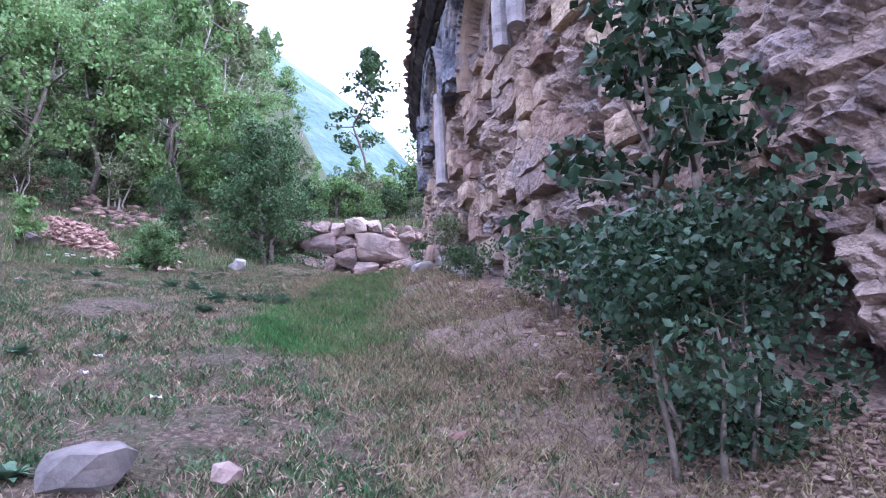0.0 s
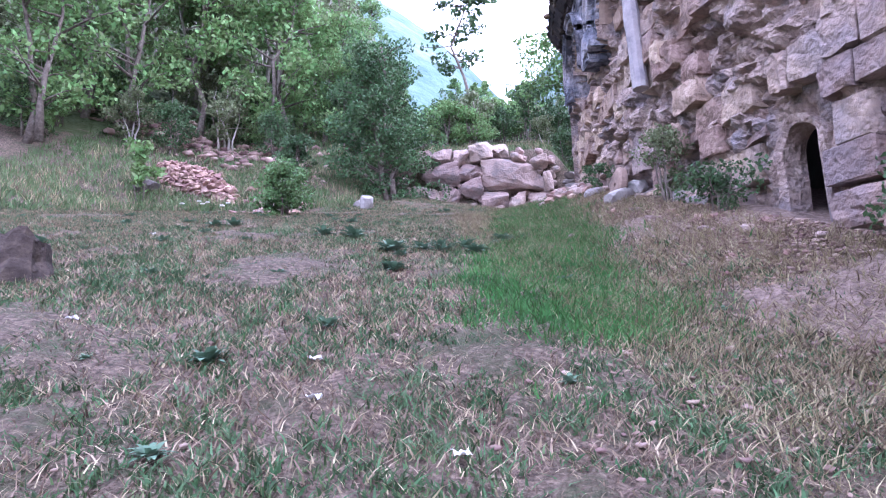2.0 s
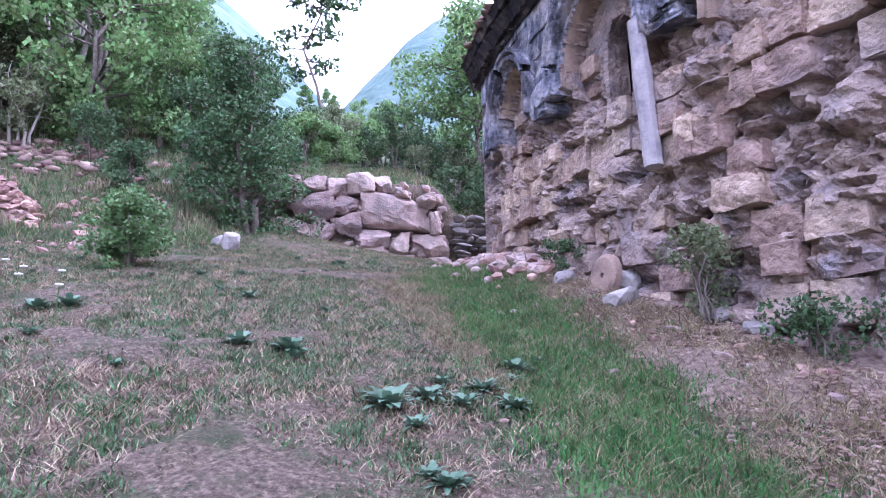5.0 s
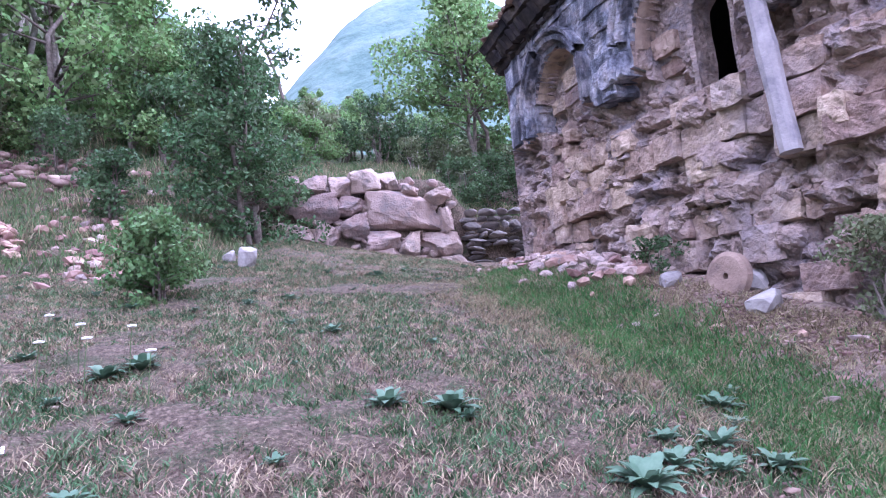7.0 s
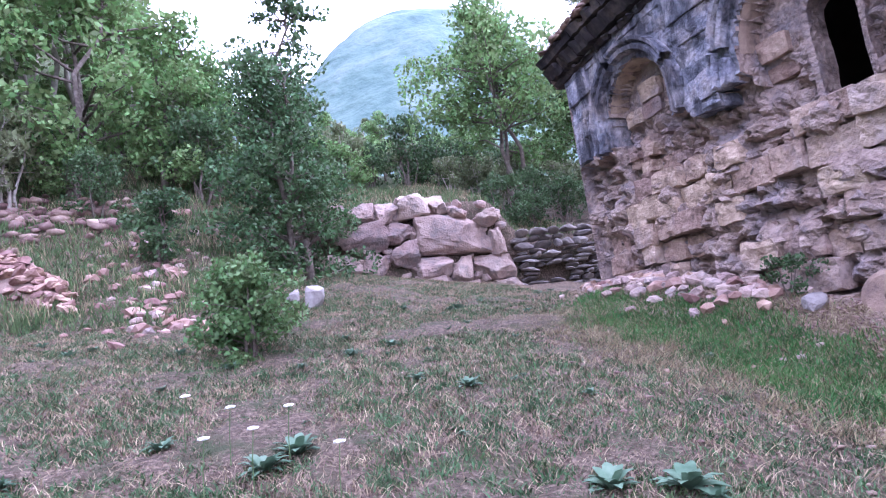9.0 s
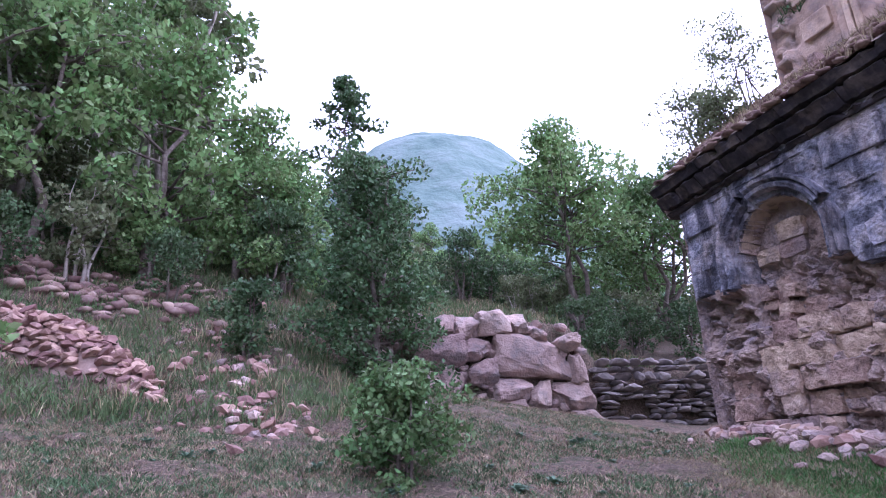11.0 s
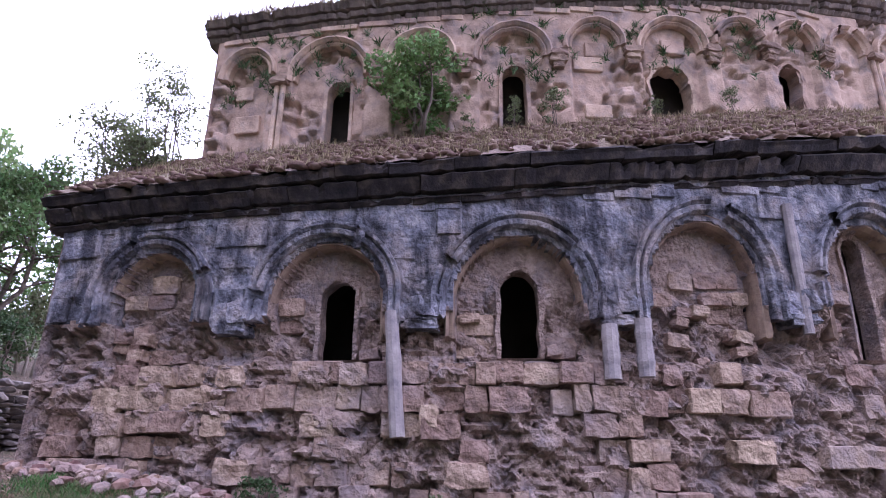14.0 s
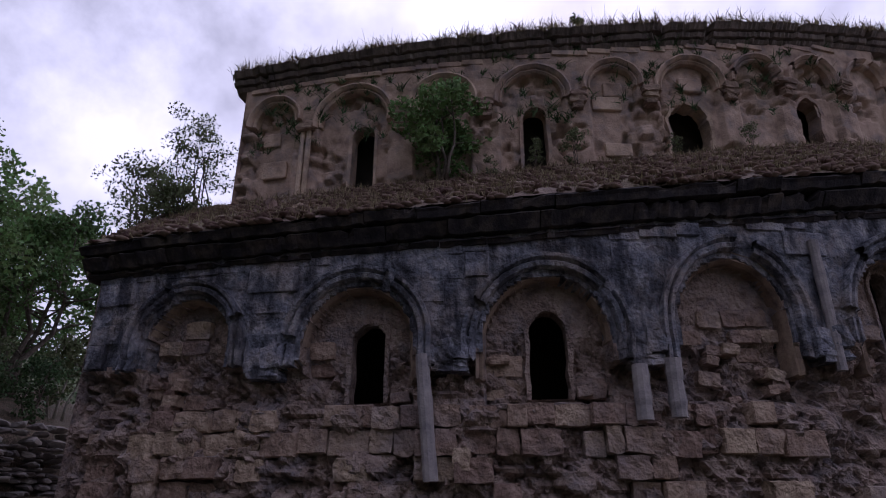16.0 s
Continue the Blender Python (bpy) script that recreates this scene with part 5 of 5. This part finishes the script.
# walnut behind the low wall
set_at(plant("walnut_tree", 12, 7.0, 2.7, 17000, 0.085, M_LEAF, M_BARK, 0.09, 3, 0.22, 90, 0.22, label="spreading light green tree behind the low wall", category="tree"), 1.9, 23.8, 1.05)
set_at(plant("walnut_tree", 13, 6.0, 2.8, 12000, 0.1, M_LEAF, M_BARK, 0.11, 2, 0.2, 50, 0.24, label="spreading light green tree behind the low wall", category="tree"), 6.8, 28.5, 1.0)
set_at(plant("walnut_tree", 15, 6.2, 2.6, 13000, 0.09, M_LEAFMID, M_BARK, 0.1, 4, 0.05, 60, 0.26, label="dense dark tree close behind the church", category="tree"), 4.7, 24.6, 1.0)
# bushes on the church roof
rb_ = wall_frame(191.9, 10.75, -1.55)
set_at(plant("roof_bush", 14, 1.9, 0.75, 4200, 0.055, M_LEAF, M_BARK, 0.03, 4, 0.05, 34, 0.34, label="round green bush growing on the church roof", category="bush"), rb_.translation.x, rb_.translation.y, 1.3, 0, 1.05, rb_.translation.z)
for i, (a, z, o, s) in enumerate(((196.3, 10.8, -1.7, 0.35), (198.2, 10.8, -1.7, 0.5), (194.2, 10.6, -1.6, 0.3), (203.0, 10.8, -1.8, 0.3), (207, 10.8, -1.8, 0.35))):
    p = wall_frame(a, z, o).translation
    set_at(plant("roof_shrub", 30 + i, 1.7, 0.6, 800, 0.06, M_LEAFPALE, M_BARK, 0.02, 4, 0.05, 18, 0.36, label="small wispy shrub on the church roof", category="bush"), p.x, p.y, s, 0, None, p.z)
for i, (x, y, z, h, s) in enumerate(((2.6, 17.0, 10.6, 3.6, 1.0), (1.4, 17.6, 10.0, 2.4, 0.9), (0.9, 16.3, 10.0, 1.3, 0.7))):
    set_at(plant("wispy_tree", 40 + i, h, s, 3200, 0.045, M_LEAFPALE, M_BARK, 0.03, 6, 0.1, 60, 0.3, label="thin wispy tree growing beside the drum", category="tree"), x, y, 1.0, 0, None, z)
for i, a in enumerate((199.0, 208.0, 190.0)):
    p = wall_frame(a, 14.2, -0.1, RDRUM).translation
    set_at(plant("drum_top_shrub", 50 + i, 0.6, 0.3, 260, 0.05, M_LEAFPALE, M_BARK, 0.012, 3, 0.05, 12, 0.36, label="small shrub rooted on the drum's cornice", category="bush"), p.x, p.y, 1.0 if i == 0 else 0.6, 0, None, p.z)

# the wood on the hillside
# mostly the light M_LEAF: its paleness replaces distance haze over these crowns
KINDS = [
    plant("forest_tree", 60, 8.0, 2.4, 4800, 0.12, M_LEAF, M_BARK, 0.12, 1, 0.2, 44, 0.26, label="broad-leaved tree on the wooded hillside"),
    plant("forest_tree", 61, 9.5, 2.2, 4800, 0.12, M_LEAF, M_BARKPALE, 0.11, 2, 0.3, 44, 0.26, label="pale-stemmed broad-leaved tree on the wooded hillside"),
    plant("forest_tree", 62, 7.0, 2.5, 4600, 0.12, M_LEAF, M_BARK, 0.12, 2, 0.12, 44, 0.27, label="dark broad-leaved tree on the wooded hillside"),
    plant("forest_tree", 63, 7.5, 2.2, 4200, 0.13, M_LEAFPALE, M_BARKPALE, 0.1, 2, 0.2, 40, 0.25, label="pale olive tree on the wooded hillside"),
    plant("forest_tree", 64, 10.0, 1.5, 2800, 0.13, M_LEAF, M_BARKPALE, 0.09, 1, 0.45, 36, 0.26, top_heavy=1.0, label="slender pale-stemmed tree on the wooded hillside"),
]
SHRUBS = [
    plant("woodland_shrub", 70, 2.4, 1.2, 2200, 0.08, M_LEAFDARK, M_BARK, 0.04, 4, 0.05, 30, 0.3, label="dark shrub at the edge of the wood", category="bush"),
    plant("woodland_shrub", 71, 2.0, 1.2, 2200, 0.08, M_LEAF, M_BARK, 0.04, 4, 0.05, 30, 0.3, label="green shrub at the edge of the wood", category="bush"),
    plant("woodland_shrub", 72, 2.2, 1.0, 2000, 0.075, M_LEAFPALE, M_BARKPALE, 0.04, 4, 0.05, 30, 0.3, label="pale shrub at the edge of the wood", category="bush"),
]
rs = random.Random(21)
taken = []


def free(x, y, gap):
    if any((x - a) ** 2 + (y - b) ** 2 < gap * gap for a, b in taken):
        return False
    taken.append((x, y))
    return True


used = set()


def grow(kinds, i, x, y, s, group):
    k = kinds[i]
    m = pose(x, y, hz(x, y), 0, 0, rs.uniform(0, 360))
    if k not in used:
        used.add(k)
        t = k
        t.matrix_basis = m @ Matrix.Diagonal((s, s, s * rs.uniform(0.9, 1.15), 1))
        tagged(t, group=group)
    else:
        t = copy_thing(k, m)
        t.scale = (s, s, s * rs.uniform(0.9, 1.15))
    return t


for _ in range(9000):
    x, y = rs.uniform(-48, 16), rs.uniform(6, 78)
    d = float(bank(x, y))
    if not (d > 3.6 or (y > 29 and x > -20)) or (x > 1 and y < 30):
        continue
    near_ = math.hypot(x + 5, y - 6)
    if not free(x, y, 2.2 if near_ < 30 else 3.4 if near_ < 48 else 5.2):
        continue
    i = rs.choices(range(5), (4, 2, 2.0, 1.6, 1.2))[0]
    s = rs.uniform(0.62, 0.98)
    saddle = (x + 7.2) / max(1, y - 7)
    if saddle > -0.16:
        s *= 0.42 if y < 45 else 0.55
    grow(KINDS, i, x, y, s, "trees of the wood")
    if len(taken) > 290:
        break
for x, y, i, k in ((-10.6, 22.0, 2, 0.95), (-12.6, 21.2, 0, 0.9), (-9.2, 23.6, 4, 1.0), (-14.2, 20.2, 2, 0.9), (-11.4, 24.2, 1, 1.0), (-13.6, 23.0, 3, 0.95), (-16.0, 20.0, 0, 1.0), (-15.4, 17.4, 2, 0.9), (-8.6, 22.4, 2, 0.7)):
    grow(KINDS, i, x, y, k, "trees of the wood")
taken = []
for _ in range(4000):
    x, y = rs.uniform(-24, 4), rs.uniform(9, 34)
    d = float(bank(x, y))
    if not (1.9 < d < 5.5 and y > 18.5 and x < -9.5 or 2.6 < d < 5.5 or (y > 25.5 and x > -12 and not (-3.5 < x < 1 and y < 27))):
        continue
    if not free(x, y, 1.25):
        continue
    grow(SHRUBS, rs.choices(range(3), (3, 2, 1.3))[0], x, y, rs.uniform(0.6, 1.1), "shrubs at the wood's edge")
    if len(taken) > 110:
        break
for x, y, k in ((0.8, 21.5, 0.45), (1.9, 21.9, 0.6), (3.1, 21.4, 0.7), (1.4, 23.0, 0.7), (2.8, 23.2, 0.9), (4.6, 22.4, 1.0), (-0.8, 23.6, 0.5)):
    grow(SHRUBS, rs.choice((0, 0, 2)), x, y, k, "shrubs at the wood's edge")
set_at(plant("tall_sparse_tree", 80, 12.0, 2.0, 3000, 0.16, M_LEAFDARK, M_BARK, 0.12, 1, 0.3, 70, 0.2, top_heavy=1.0, label="tall sparse tree standing above the wood", category="tree"), -4.6, 35.4, 1.0)
set_at(plant("birch_tree", 81, 10.5, 1.8, 2600, 0.17, M_LEAFPALE, M_BARKPALE, 0.1, 2, 0.35, 40, 0.26, top_heavy=1.0, label="tall pale-stemmed tree at the wood's edge", category="tree"), -9.9, 25.5, 1.0)
set_at(plant("leafy_sapling", 82, 1.8, 0.5, 500, 0.09, M_LEAF, M_BARK, 0.015, 2, 0.1, 14, 0.36, label="young sapling with large light leaves", category="sapling"), -11.4, 16.2, 1.0)

# tree stump in the turf
M_STUMP = material("dark_rotten_wood", [(0.03, 0.022, 0.018), (0.06, 0.045, 0.037), (0.1, 0.075, 0.06)], 12, bump=1.0, fine=40)
st = thing("tree_stump", "dark weathered tree stump in the turf", "tree stump", at=pose(-5.72, 6.3, hz(-5.72, 6.3), 0, 0, 30))
v, f = tube([(0, 0, -0.1), (0.0, 0.0, 0.06), (0.01, 0, 0.14), (0.02, 0.01, 0.24), (0.03, 0.02, 0.31), (0.03, 0.02, 0.28)], [0.3, 0.25, 0.21, 0.2, 0.19, 0.1], 20)
v = [Vector(p) * (1 + 0.22 * noise.noise((p[0] * 11, p[1] * 11, p[2] * 3))) + Vector((0, 0, 0.08 * noise.noise((p[0] * 8, p[1] * 8, 3)) if p[2] > 0.2 else 0)) for p in v]
part("stump", mesh_of("stump", v, f, M_STUMP), st)
for i, (x, y, sp) in enumerate(((-4.45, 5.35, 0), (-2.75, 5.0, 40), (-2.6, 4.55, 80), (-6.3, 9.0, 20), (-1.9, 4.2, 50))):
    bm = bmesh.new()
    bmesh.ops.create_grid(bm, x_segments=5, y_segments=4, size=0.5)
    for q in bm.verts:
        q.co.z = 0.35 * noise.noise((q.co.x * 3 + i * 5, q.co.y * 3, 0))
    bmesh.ops.solidify(bm, geom=bm.faces[:], thickness=0.02)
    me = bpy.data.meshes.new("litter_scrap")
    bm.to_mesh(me)
    bm.free()
    me.materials.append(M_LITTER)
    ob = new("litter_scrap", me)
    ob.matrix_basis = pose(x, y, hz(x, y) + 0.03, 5, 5, sp) @ Matrix.Diagonal((0.07, 0.05, 0.07, 1))
    tagged(ob, "crumpled white scrap lying in the grass", "litter", "white scraps")


# ---- distance ----
def hill(name, x0, y0, rx, ry, top, mat, label, rough=10, n=90):
    vs = []
    for i in range(n + 1):
        for j in range(n + 1):
            u, v = -1 + 2 * i / n, -1 + 2 * j / n
            x, y = x0 + u * rx * 2.2, y0 + v * ry * 2.2
            g = math.exp(-((u * 2.2) ** 2 + (v * 2.2) ** 2))
            z = top * g + rough * g * fbm((x, y, 0), 0.018, 6)
            vs.append((x, y, z - 25))
    fs = [(i * (n + 1) + j, (i + 1) * (n + 1) + j, (i + 1) * (n + 1) + j + 1, i * (n + 1) + j + 1) for i in range(n) for j in range(n)]
    tagged(new(name, mesh_of(name, vs, fs, mat, True)), label, "mountain", kind="structure")


hill("backdrop_mountain", 116, 470, 190, 200, 281, M_MOUNTHAZE, "far wooded mountain with blue haze in its colour")
hill("backdrop_ridge", -170, 430, 220, 180, 300, M_MOUNTHAZE, "far wooded ridge")
hill("backdrop_hill", 250, -165, 90, 90, 246, M_MOUNTDRY, "far sunlit dry hill")
